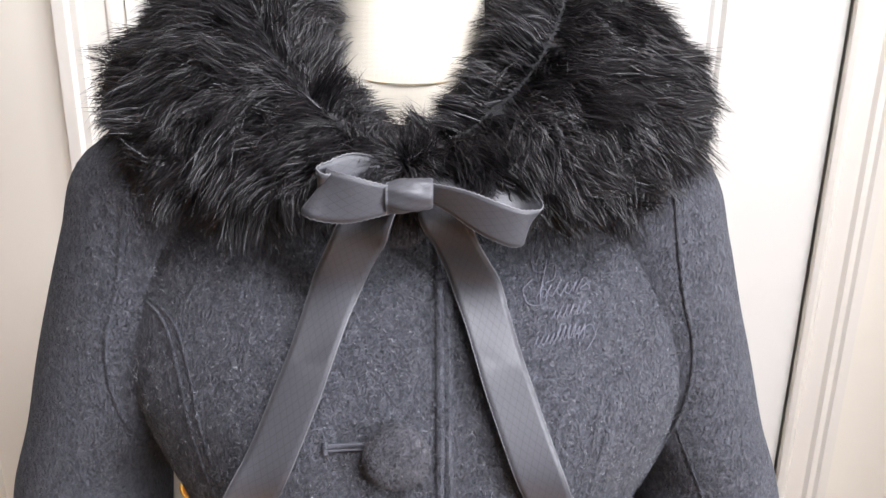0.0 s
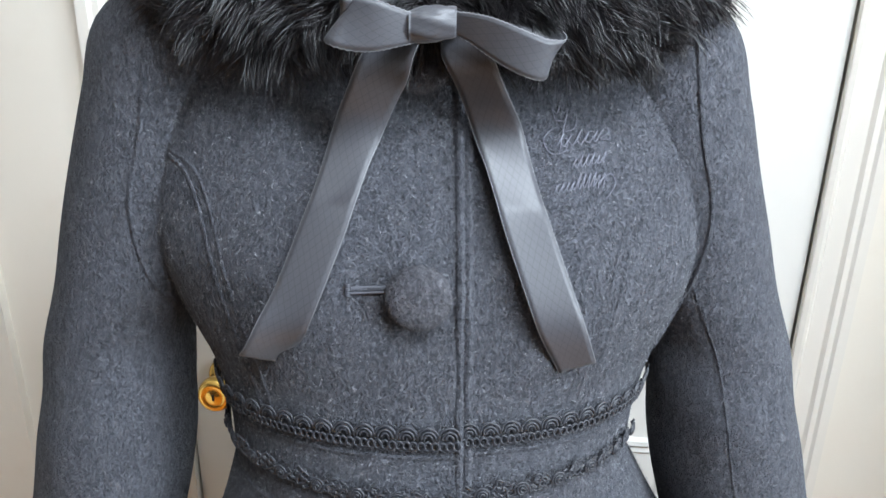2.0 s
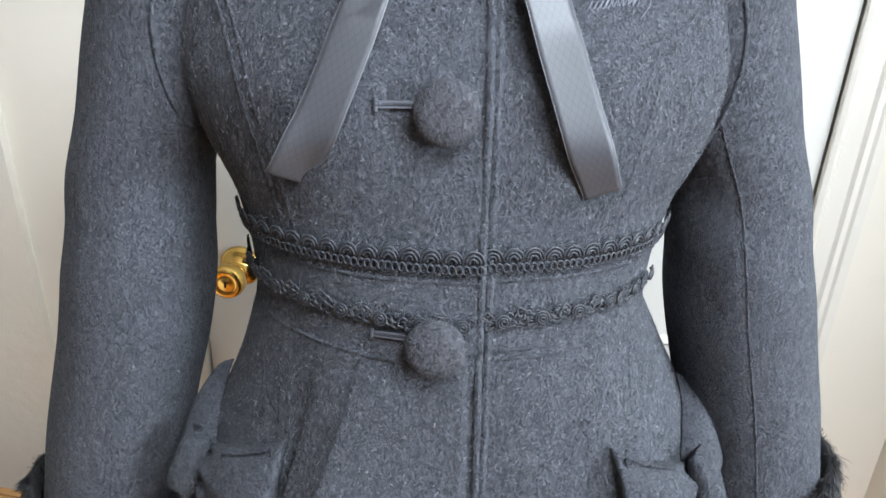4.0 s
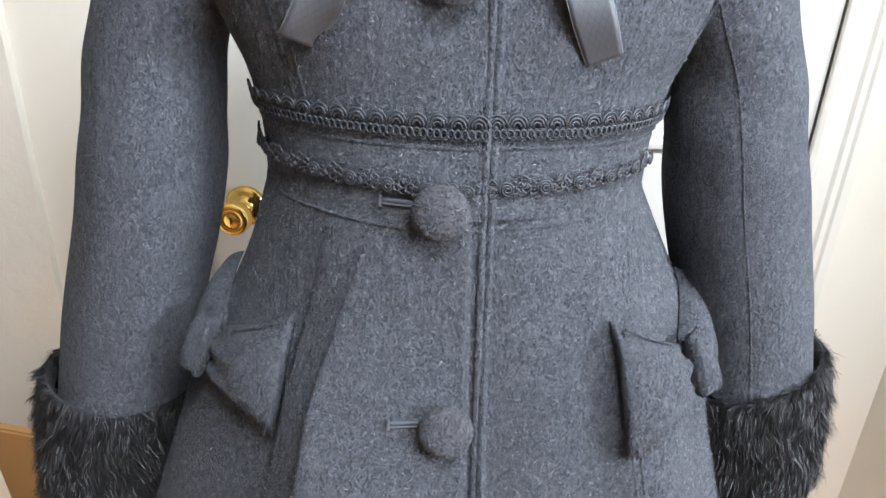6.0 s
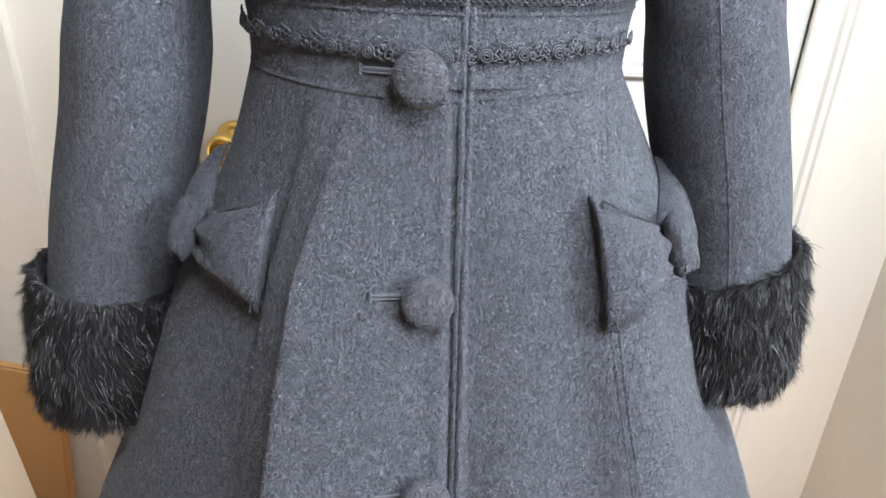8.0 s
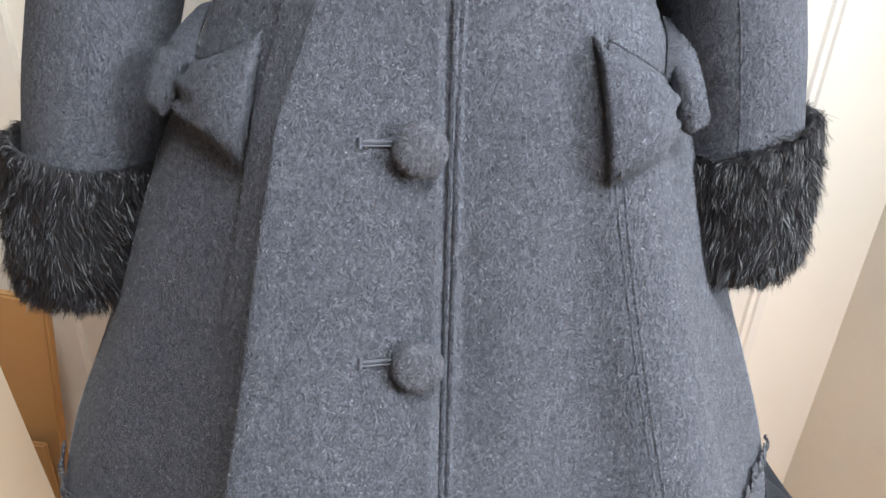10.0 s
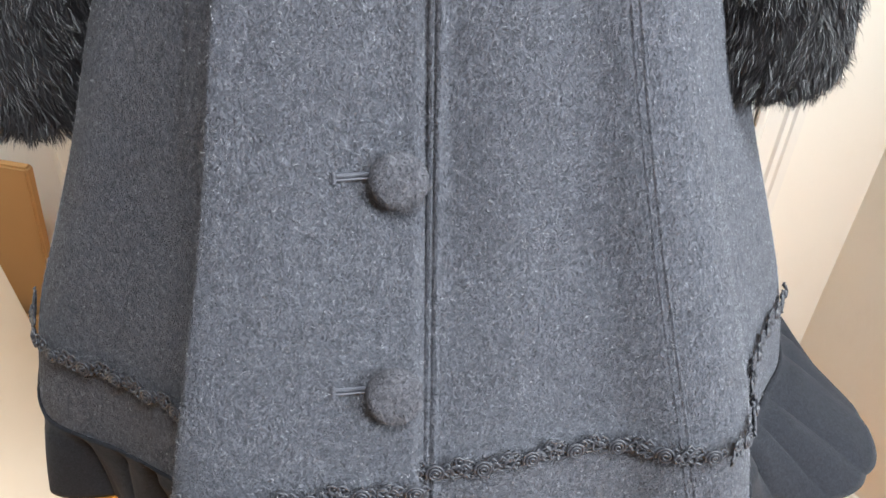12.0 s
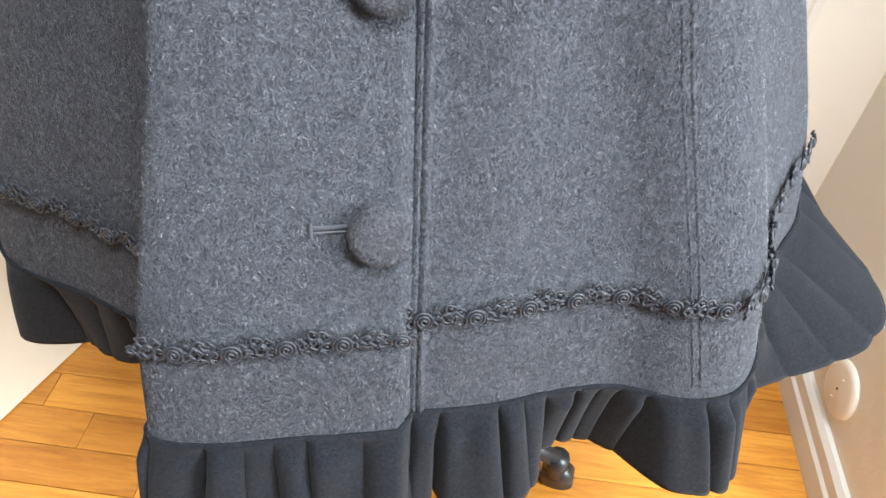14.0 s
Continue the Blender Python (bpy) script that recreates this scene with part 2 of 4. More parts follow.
structure(box("wall_north_right", DOOR[1] + 0.004, XR + 0.1, YD + 0.003, YD + 0.1, -0.012, 2.5, WALLPAINT), "smooth cream wall between door casing and corner", "wall")
structure(box("wall_north_top", DOOR[0] - 0.004, DOOR[1] + 0.004, YD + 0.003, YD + 0.1, 2.06, 2.5, WALLPAINT), "smooth cream wall above the door", "wall")
structure(box("wall_east", XR, XR + 0.1, 0.62, YD + 0.003, -0.012, 2.5, PLASTER), "cream painted rough plaster side wall", "wall")
structure(box("wall_east_return", XR + 0.1, 2.2, 0.62, 0.72, -0.012, 2.5, WALLPAINT), "plain cream wall", "wall")
# Unseen room wall, left open where the added side lamp stands.
for nm, a in (("wall_east_room_near", (YB, -1.15, -0.012, 2.5)), ("wall_east_room_far", (0.05, 0.62, -0.012, 2.5)), ("wall_east_room_low", (-1.15, 0.05, -0.012, 1.02)), ("wall_east_room_top", (-1.15, 0.05, 2.22, 2.5))):
    structure(box(nm, 2.1, 2.2, a[0], a[1], a[2], a[3], WALLPAINT), "plain cream wall round the opening for the added lamp", "wall")
# Two walls out of view, made dark so less light bounces back.
structure(box("wall_west", XL - 0.1, XL, YB, YD, -0.012, 2.5, LOWBOUNCE), "unseen taupe wall, kept dark to cut bounce light", "wall")
structure(box("wall_south", XL - 0.1, 2.2, YB - 0.1, YB, -0.012, 2.5, LOWBOUNCE), "unseen taupe wall, kept dark to cut bounce light", "wall")

# door casing: stepped moulding in one profile
def casing(name, x0, x1, z1, label):
    prof = [(0.0, 0.0), (0.0, 0.010), (0.10, 0.013), (0.16, 0.013), (0.22, 0.009), (0.55, 0.013), (0.62, 0.018), (0.74, 0.018), (0.80, 0.022), (1.0, 0.022), (1.0, 0.0)]
    p = Pile()
    p.grid([[(x0 + (x1 - x0) * u, YD + 0.003 - d, z) for u, d in prof] for z in (-0.012, z1)])
    return structure(p.done(name, TRIMPAINT, None, smooth=False), label, "door casing")


casing("trim_1", 0.4632, 0.524, 2.10, "cream painted moulded door casing")
casing("trim_2", -0.4322, -0.512, 2.10, "cream painted moulded door casing")

# ---- door ----
door = structure(box("door_1", DOOR[0], DOOR[1], YD + 0.012, YD + 0.045, 0.008, 2.05, DOORPAINT), "white painted panelled door, closed", "door")
for z0, z1 in ((1.06, 1.93), (0.24, 0.86)):
    x0, x1 = -0.275, 0.330
    p = Pile()
    loops = []
    for off, dep in ((0.0, 0.0), (0.004, 0.007), (0.011, 0.008), (0.016, 0.002), (0.024, 0.004), (0.030, -0.001)):
        loops.append([(x0 + off, YD + 0.012 - dep, z0 + off), (x1 - off, YD + 0.012 - dep, z0 + off), (x1 - off, YD + 0.012 - dep, z1 - off), (x0 + off, YD + 0.012 - dep, z1 - off)])
    p.grid(loops, wrap=True)
    p.done("panel_moulding", DOORPAINT, door, smooth=False)


def lathe(profile, axis_at, direction, n=28):
    """Rings of (along, radius) round an axis."""
    d = Vector(direction).normalized()
    s = d.cross(Vector((0, 0, 1))).normalized()
    q = s.cross(d)
    p = Pile()
    p.grid([[Vector(axis_at) + d * a + r * (math.cos(g) * s + math.sin(g) * q) for g in [2 * math.pi * k / n for k in range(n)]] for a, r in profile], wrap=True)
    return p


KN = (-0.364, YD + 0.010, 0.926)
knob = lathe([(0, 0.0), (0, 0.033), (0.004, 0.033), (0.008, 0.030), (0.010, 0.024), (0.012, 0.013), (0.030, 0.012), (0.036, 0.016), (0.042, 0.024), (0.050, 0.0265), (0.060, 0.0265), (0.066, 0.024), (0.068, 0.021), (0.066, 0.016), (0.067, 0.010), (0.0675, 0.0)], KN, (0, -1, 0)).done("door_knob", BRASS, door, "polished brass knob with a keyed lock")
box("keyhole", KN[0] - 0.0012, KN[0] + 0.0012, KN[1] - 0.0690, KN[1] - 0.0672, KN[2] - 0.005, KN[2] + 0.005, BLACK, knob)

# baseboard on the side wall and round plate
p = Pile()
prof = [(0, 0), (0.016, 0), (0.016, 0.045), (0.012, 0.052), (0.012, 0.075), (0.006, 0.085), (0, 0.088)]
p.grid([[(XR - a, y, z) for a, z in prof] for y in (0.62, YD)])
structure(p.done("baseboard", TRIMPAINT, None, smooth=False), "cream painted moulded baseboard", "baseboard")
plate = lathe([(0, 0.0), (0, 0.047), (0.003, 0.047), (0.0065, 0.043), (0.008, 0.036), (0.0085, 0.0)], (XR, 0.815, 0.150), (-1, 0, 0), 40).done("wall_plate", PLATE, None)
tagged(plate, "round cream painted cover plate on the side wall", "wall plate")
for zz in (0.130, 0.150, 0.170):
    lathe([(0, 0.0), (0, 0.0022), (0.0012, 0.0018), (0.0016, 0.0)], (XR - 0.0084, 0.815, zz), (-1, 0, 0), 10).done("screw", STITCH if zz == 0.150 else TRIMPAINT, plate)


# leaning boards in the corner
def leaning(name, bl, br, tr, tl, thick, material, label, cat):
    a, b, c, d = (Vector(q) for q in (bl, br, tr, tl))
    n = (b - a).cross(d - a).normalized() * thick
    bm = bmesh.new()
    vs = [bm.verts.new(q) for q in (a, b, c, d, a - n, b - n, c - n, d - n)]
    for f in ((0, 1, 2, 3), (7, 6, 5, 4), (0, 4, 5, 1), (1, 5, 6, 2), (2, 6, 7, 3), (3, 7, 4, 0)):
        bm.faces.new([vs[i] for i in f])
    bmesh.ops.bevel(bm, geom=bm.edges[:], offset=min(0.004, thick * 0.3), segments=2, affect="EDGES")
    return tagged(part(name, bm, material), label, cat)


leaning("cardboard_sheet", (-0.98, 1.0, 0), (-0.715, 1.0, 0), (-0.648, 1.0, 0.548), (-0.93, 1.0, 0.575), 0.02, CARD, "brown cardboard sheet leaning against the plaster wall", "cardboard")
leaning("cardboard_flap", (-0.90, 0.96, 0), (-0.700, 0.97, 0), (-0.694, 0.97, 0.262), (-0.86, 0.96, 0.275), 0.012, CARD, "smaller brown cardboard piece on the floor", "cardboard")
leaning("cream_panel", (-0.72, 0.42, 0), (-0.572, 0.857, 0), (-0.645, 0.85, 0.80), (-0.80, 0.42, 0.80), 0.03, CREAM, "cream painted panel standing on the floor", "panel")

# ---- dress form ----
def dress_form():
    p = Pile()
    n = 40
    rows = []
    for z, a, yf, yb in ((0.98, 0.13, 0.64, 0.80), (1.16, 0.13, 0.63, 0.79), (1.30, 0.145, 0.64, 0.80), (1.42, 0.14, 0.672, 0.80), (1.47, 0.12, 0.678, 0.79), (1.495, 0.095, 0.678, 0.785), (1.51, 0.072, 0.676, 0.778),
                        (1.525, 0.0555, 0.674, 0.769), (1.545, 0.049, 0.676, 0.762), (1.59, 0.047, 0.680, 0.762), (1.66, 0.049, 0.684, 0.770), (1.662, 0.02, 0.71, 0.74)):
        rows.append([(a * math.sin(g), (yf + yb) / 2 - (yb - yf) / 2 * math.cos(g), z) for g in [2 * math.pi * k / n for k in range(n)]])
    p.grid(rows, wrap=True)
    p.f.append(tuple(reversed(range(n))))
    p.f.append(tuple(range(len(rows) * n - n, len(rows) * n)))
    lin = len(p.f)
    p.tube([(0.0535 * math.sin(g), 0.7215 - 0.0478 * math.cos(g), 1.532 - 0.014 * math.cos(g)) for g in [2 * math.pi * k / 60 for k in range(60)]], 0.0005, 4, closed=True)
    seam = len(p.f)
    p.tube([(0, 0.72, z) for z in (0.07, 0.5, 0.99)], 0.013, 12)
    for a in (75, 147, 219, 291, 3):
        d = Vector((math.sin(radians(a)), -math.cos(radians(a)), 0))
        c = Vector((0, 0.72, 0))
        p.tube([c + Vector((0, 0, 0.11)), c + d * 0.10 + Vector((0, 0, 0.105)), c + d * 0.20 + Vector((0, 0, 0.085)), c + d * 0.255 + Vector((0, 0, 0.07))], 0.014, 8)
        p.tube([c + d * 0.255 + Vector((0, 0, 0.078)), c + d * 0.256 + Vector((0, 0, 0.035))], 0.017, 10)
        s = d.cross(Vector((0, 0, 1))) * 0.013
        p.tube([c + d * 0.262 + Vector((0, 0, 0.025)) - s, c + d * 0.262 + Vector((0, 0, 0.025)) + s], 0.025, 16)
    ob = p.done("dress_form", [LINEN, SEAMLINE, BLACK], None)
    for i, f in enumerate(ob.data.polygons):
        f.material_index = 0 if i < lin else (1 if i < seam else 2)
    return tagged(ob, "cream linen dress form on a black castor stand, wearing the coat", "dress form")


TURN = pose(0, 0.70, 0, 0, 0, 6.0) @ pose(0, -0.70, 0)
form = dress_form()
form.matrix_world = TURN @ pose(-0.006, 0, 0)

# ---- coat ----
coat = tagged(new("coat"), "dark grey wool coat with black fur collar, buttoned on dress form", "coat")
coat.matrix_world = TURN

WAIST = 1.16
HEM = 0.584
HALF = ((1.52, 0.078), (1.50, 0.118), (1.475, 0.154), (1.44, 0.176), (1.38, 0.190), (1.33, 0.191), (1.30, 0.185), (1.27, 0.173), (1.24, 0.160), (1.20, 0.151), (1.16, 0.149))
FRONT = ((1.52, 0.690), (1.46, 0.664), (1.41, 0.646), (1.36, 0.626), (1.32, 0.613), (1.25, 0.605), (1.19, 0.597), (1.16, 0.592))
BACK = ((1.52, 0.80), (1.46, 0.815), (1.38, 0.825), (1.28, 0.81), (1.16, 0.79))
NU = 200


def torso(g, z):
    """Point of the bodice at angle g from the front."""
    a, yf, yb = curve_at(HALF, z), curve_at(FRONT, z), curve_at(BACK, z)
    mid = 0.70
    e = 0.90 + 0.08 * min(1, max(0, (1.32 - z) / 0.08))
    s, c = math.sin(g), math.cos(g)
    x = a * math.copysign(abs(s) ** e, s)
    y = mid - (mid - yf if c > 0 else yb - mid) * math.copysign(abs(c) ** e, c)
    if c > 0:
        y -= 0.010 * math.exp(-((abs(x) - 0.085) / 0.045) ** 2 - ((z - 1.315) / 0.06) ** 2)
        y -= 0.004 * (x < 0.016) * min(1, max(0, (1.47 - z) / 0.05)) * (x > -0.2)
    return Vector((x, y, z))


RING = catmull([(0.030, 0.424), (0.072, 0.434), (0.118, 0.452), (0.166, 0.462), (0.212, 0.453), (0.250, 0.460), (0.274, 0.490), (0.291, 0.54), (0.326, 0.60), (0.367, 0.667), (0.378, 0.80),
                (0.27, 0.93), (0.14, 0.985), (0, 1.0), (-0.14, 0.985), (-0.27, 0.93), (-0.345, 0.83), (-0.362, 0.73), (-0.345, 0.64), (-0.305, 0.558), (-0.225, 0.520), (-0.160, 0.482),
                (-0.140, 0.446), (-0.150, 0.412), (-0.105, 0.406), (-0.040, 0.415)], NU, closed=True)
GX = ((1.16, 0), (1.10, 0.14), (1.04, 0.29), (0.975, 0.43), (0.90, 0.56), (0.82, 0.71), (0.74, 0.87), (0.67, 1.0), (0.58, 1.12))
GXL = ((1.16, 0), (1.10, 0.09), (1.04, 0.22), (0.975, 0.37), (0.90, 0.53), (0.82, 0.68), (0.74, 0.85), (0.67, 1.0), (0.58, 1.12))
GY = ((1.16, 0), (1.08, 0.07), (1.0, 0.19), (0.93, 0.30), (0.86, 0.43), (0.80, 0.58), (0.73, 0.82), (0.67, 1.0), (0.58, 1.15))


def skirt_point(k, z):
    q = RING[k % NU]
    g = math.atan2(q[0] / 1.0, 0.70 - q[1]) if q[1] < 0.70 else math.atan2(q[0], 0.70 - q[1])
    w = torso(math.atan2(math.sin(g) * 0.75, math.cos(g)), WAIST)
    if q[1] < 0.5:
        w.x -= 0.030 * min(1, max(0, (WAIST - z) / 0.14)) * math.exp(-((q[0] + 0.140) / 0.055) ** 2)
    gx, gy = curve_at(GX if q[0] > 0 else GXL, z), curve_at(GY, z)
    side = abs(math.sin(g))
    gyy = gy * (1 - side) + gx * side
    x = w.x + (q[0] - w.x) * gx
    y = w.y + (q[1] - w.y) * gyy
    if q[0] > 0.022 and q[1] < 0.6:
        y += 0.004 * math.exp(-((q[0] - 0.022) / 0.11) ** 2) + 0.008 * max(0, gy) * math.exp(-((q[0] - 0.022) / 0.06) ** 2)
    if q[1] < 0.5 and gy > 0:
        y += 0.0100 * gy * max(0, 1 - gy) * math.sin(x * 52 + 0.8) * math.exp(-((q[0] - 0.11) / 0.09) ** 2)
    return Vector((x, y, z))


def cloth_noise(p, amp):
    return amp * (noise.noise(p * 9) + 0.5 * noise.noise(p * 23))


# bodice
p = Pile()
rows = []
for i in range(64):
    z = WAIST + (1.52 - WAIST) * i / 63
    row = []
    for k in range(NU):
        q = torso(2 * math.pi * k / NU, z)
        q.y += cloth_noise(q, 0.0012)
        row.append(q)
    rows.append(row)
p.grid(rows, wrap=True)
p.f.append(tuple(range(63 * NU, 64 * NU)))
bodice = p.done("bodice", WOOL, coat)
bodice_tree = (list(p.v), list(p.f))

# skirt
p = Pile()
rows = []
NZ = 72
for i in range(NZ):
    z = WAIST + (HEM - WAIST) * i / (NZ - 1)
    row = []
    for k in range(NU):
        q = skirt_point(k, z)
        q.y += cloth_noise(q, 0.0020)
        row.append(q)
    rows.append(row)
p.grid([[v for v in r] for r in rows], wrap=True)
skirt = p.done("skirt", WOOL, coat)
HEMROW = rows[-1]
HEMUP = rows[-6]

from mathutils.bvhtree import BVHTree
_bv, _bf = bodice_tree
TREE = BVHTree.FromPolygons(_bv + list(p.v), _bf + [tuple(i + len(_bv) for i in f) for f in p.f])


def front(x, z, lift=0.0):
    """Point and outward normal of the coat's front at x, z (coat frame)."""
    hit, nrm, _, _ = TREE.ray_cast(Vector((x, -0.5, z)), Vector((0, 1, 0)))
    if hit is None:
        hit, nrm = Vector((x, 0.7, z)), Vector((0, -1, 0))
    if nrm.y > 0:
        nrm = -nrm
    return hit + nrm * lift, nrm


def radial(g, z, lift=0.0):
    """Point and normal at angle g from the front, cast towards the axis."""
    d = Vector((math.sin(g), -math.cos(g), 0))
    c = Vector((0, 0.70, z))
    hit, nrm, _, _ = TREE.ray_cast(c + d * 1.2, -d)
    if hit is None:
        hit, nrm = c + d * 0.17, d
    if nrm.dot(d) < 0:
        nrm = -nrm
    return hit + nrm * lift, nrm


# ruffle at the hem
def ruffle_wave(q, ph):
    """Deep folds of the ruffle at hem point q: + outwards, - tucked back."""
    w = math.sin(ph * 11 + 1.2 * math.sin(ph * 5 + 1) + 0.7)
    if q.y > 0.54:
        return w
    if q.x > 0.038:
        v = math.tanh(2.6 * math.cos(2 * math.pi * (q.x - 0.083) / 0.162))
    elif q.x > -0.16:
        v = 0.75 + 0.28 * math.sin(q.x * 118 + 0.6)
    else:
        v = -0.9 + 0.4 * math.sin(q.x * 70)
    f = min(1, max(0, (q.y - 0.46) / 0.08)) if q.x > 0 else min(1, max(0, (q.y - 0.52) / 0.02))
    return v * (1 - f) + w * f


def ruffle():
    p = Pile()
    rows = []
    n = NU * 6
    drop = 0.100
    for i in range(19):
        s = i / 18
        row = []
        for k in range(n):
            a, b = HEMROW[(k // 6) % NU], HEMROW[(k // 6 + 1) % NU]
            f = (k % 6) / 6
            q = a.lerp(b, f)
            up = HEMUP[(k // 6) % NU].lerp(HEMUP[(k // 6 + 1) % NU], f)
            out = Vector((q.x, q.y - 0.70, 0)).normalized()
            ph = k / n * 2 * math.pi
            w = ruffle_wave(q, ph)
            gather = math.sin(ph * 27 + 1.3 * math.sin(ph * 7 + 2) + 0.7 * math.sin(ph * 17) + 0.9 * s * math.sin(ph * 9 + 1))
            gather = (1 - 2 * (1 - abs(gather)) ** 1.6) * (0.75 + 0.45 * math.sin(ph * 23 + 1))
            wing = math.exp(-((q.y - 0.64) / 0.085) ** 2) if q.x > 0 else 0.12 * math.exp(-((q.y - 0.66) / 0.10) ** 2)
            o = 0.021 * w * s ** 0.75 + 0.0110 * gather * (1 - 0.60 * s) * (1 - 0.65 * wing) * min(1, s * 5) + 0.008 * s - 0.006 + 0.118 * wing * s ** 0.9
            fall = drop * s * (0.97 + 0.05 * math.sin(ph * 7) - 0.22 * wing) * (0.88 if q.x < -0.16 else 1)
            t = (q - up).normalized()
            row.append(q + out * (o * min(1, 0.25 + 4 * s)) + Vector((t.x, t.y, 0)) * drop * s * 0.30 + Vector((0, 0, 0.005 - fall)))
        rows.append(row)
    p.grid(rows, wrap=True)
    ob = p.done("ruffle", RUFFLE, coat, "dark gathered ruffle round the hem")
    sol = ob.modifiers.new("thick", "SOLIDIFY")
    sol.thickness = 0.003
    return ob


ruffle()
# sleeves
# (z, outer edge, inner edge, middle y, half depth), from the coat's middle outwards
SL = {
    -1: ((1.505, 0.160, 0.070, 0.715, 0.048), (1.47, 0.214, 0.100, 0.714, 0.052), (1.42, 0.236, 0.120, 0.714, 0.054), (1.36, 0.254, 0.140, 0.713, 0.056), (1.29, 0.272, 0.166, 0.712, 0.058), (1.245, 0.284, 0.184, 0.711, 0.060),
         (1.20, 0.293, 0.186, 0.708, 0.063), (1.15, 0.303, 0.189, 0.704, 0.065), (1.09, 0.317, 0.202, 0.699, 0.066), (1.02, 0.334, 0.217, 0.692, 0.065), (0.94, 0.349, 0.232, 0.686, 0.064)),
    1: ((1.505, 0.140, 0.055, 0.715, 0.048), (1.47, 0.193, 0.085, 0.714, 0.052), (1.42, 0.212, 0.100, 0.714, 0.054), (1.36, 0.230, 0.118, 0.713, 0.056), (1.29, 0.250, 0.142, 0.712, 0.058), (1.245, 0.264, 0.161, 0.711, 0.060),
        (1.20, 0.277, 0.168, 0.708, 0.063), (1.15, 0.289, 0.175, 0.704, 0.065), (1.09, 0.304, 0.189, 0.699, 0.066), (1.02, 0.320, 0.204, 0.692, 0.065), (0.94, 0.336, 0.218, 0.686, 0.064)),
}
ENDS = {-1: 0.952, 1: 0.985}


def sleeve_size(sx, z):
    o, i, cy, ry = (curve_at([(r[0], r[j]) for r in SL[sx]], z) for j in (1, 2, 3, 4))
    return (o + i) / 2, cy, (o - i) / 2, ry


def sleeve_point(sx, g, z, cx, cy, rx, ry, lift=0.0):
    q = Vector((sx * (cx + rx * math.sin(g)), cy - ry * math.cos(g), z))
    wr = 0.0015 * math.sin(z * 60 + 2 * g) * math.exp(-((z - 1.22) / 0.06) ** 2) + 0.0025 * noise.noise(q * 14)
    return q + Vector((sx * math.sin(g), -math.cos(g), 0)) * (wr + lift)


def sleeve(sx):
    p = Pile()
    rows = []
    n = 56
    for i in range(70):
        z = 1.505 + (ENDS[sx] - 1.505) * i / 69
        cx, cy, rx, ry = sleeve_size(sx, z)
        row = []
        for k in range(n):
            g = 2 * math.pi * k / n
            q = sleeve_point(sx, g, z, cx, cy, rx, ry)
            row.append(q)
        rows.append(row if sx > 0 else row[::-1])
    p.grid(rows, wrap=True)
    p.f.append(tuple(range(n)))
    ob = p.done("sleeve", WOOL, coat)
    t = Pile()
    line = []
    for i in range(40):
        z = 1.36 + (ENDS[sx] - 1.36) * i / 39
        cx, cy, rx, ry = sleeve_size(sx, z)
        g = -0.42 + 0.15 * math.sin((1.36 - z) * 6)
        line.append(sleeve_point(sx, g, z, cx, cy, rx, ry, -0.0004))
    t.tube(line, 0.0010, 5)
    t.done("sleeve_seam", WOOL, ob)
    return ob


SLEEVES = {sx: sleeve(sx) for sx in (-1, 1)}

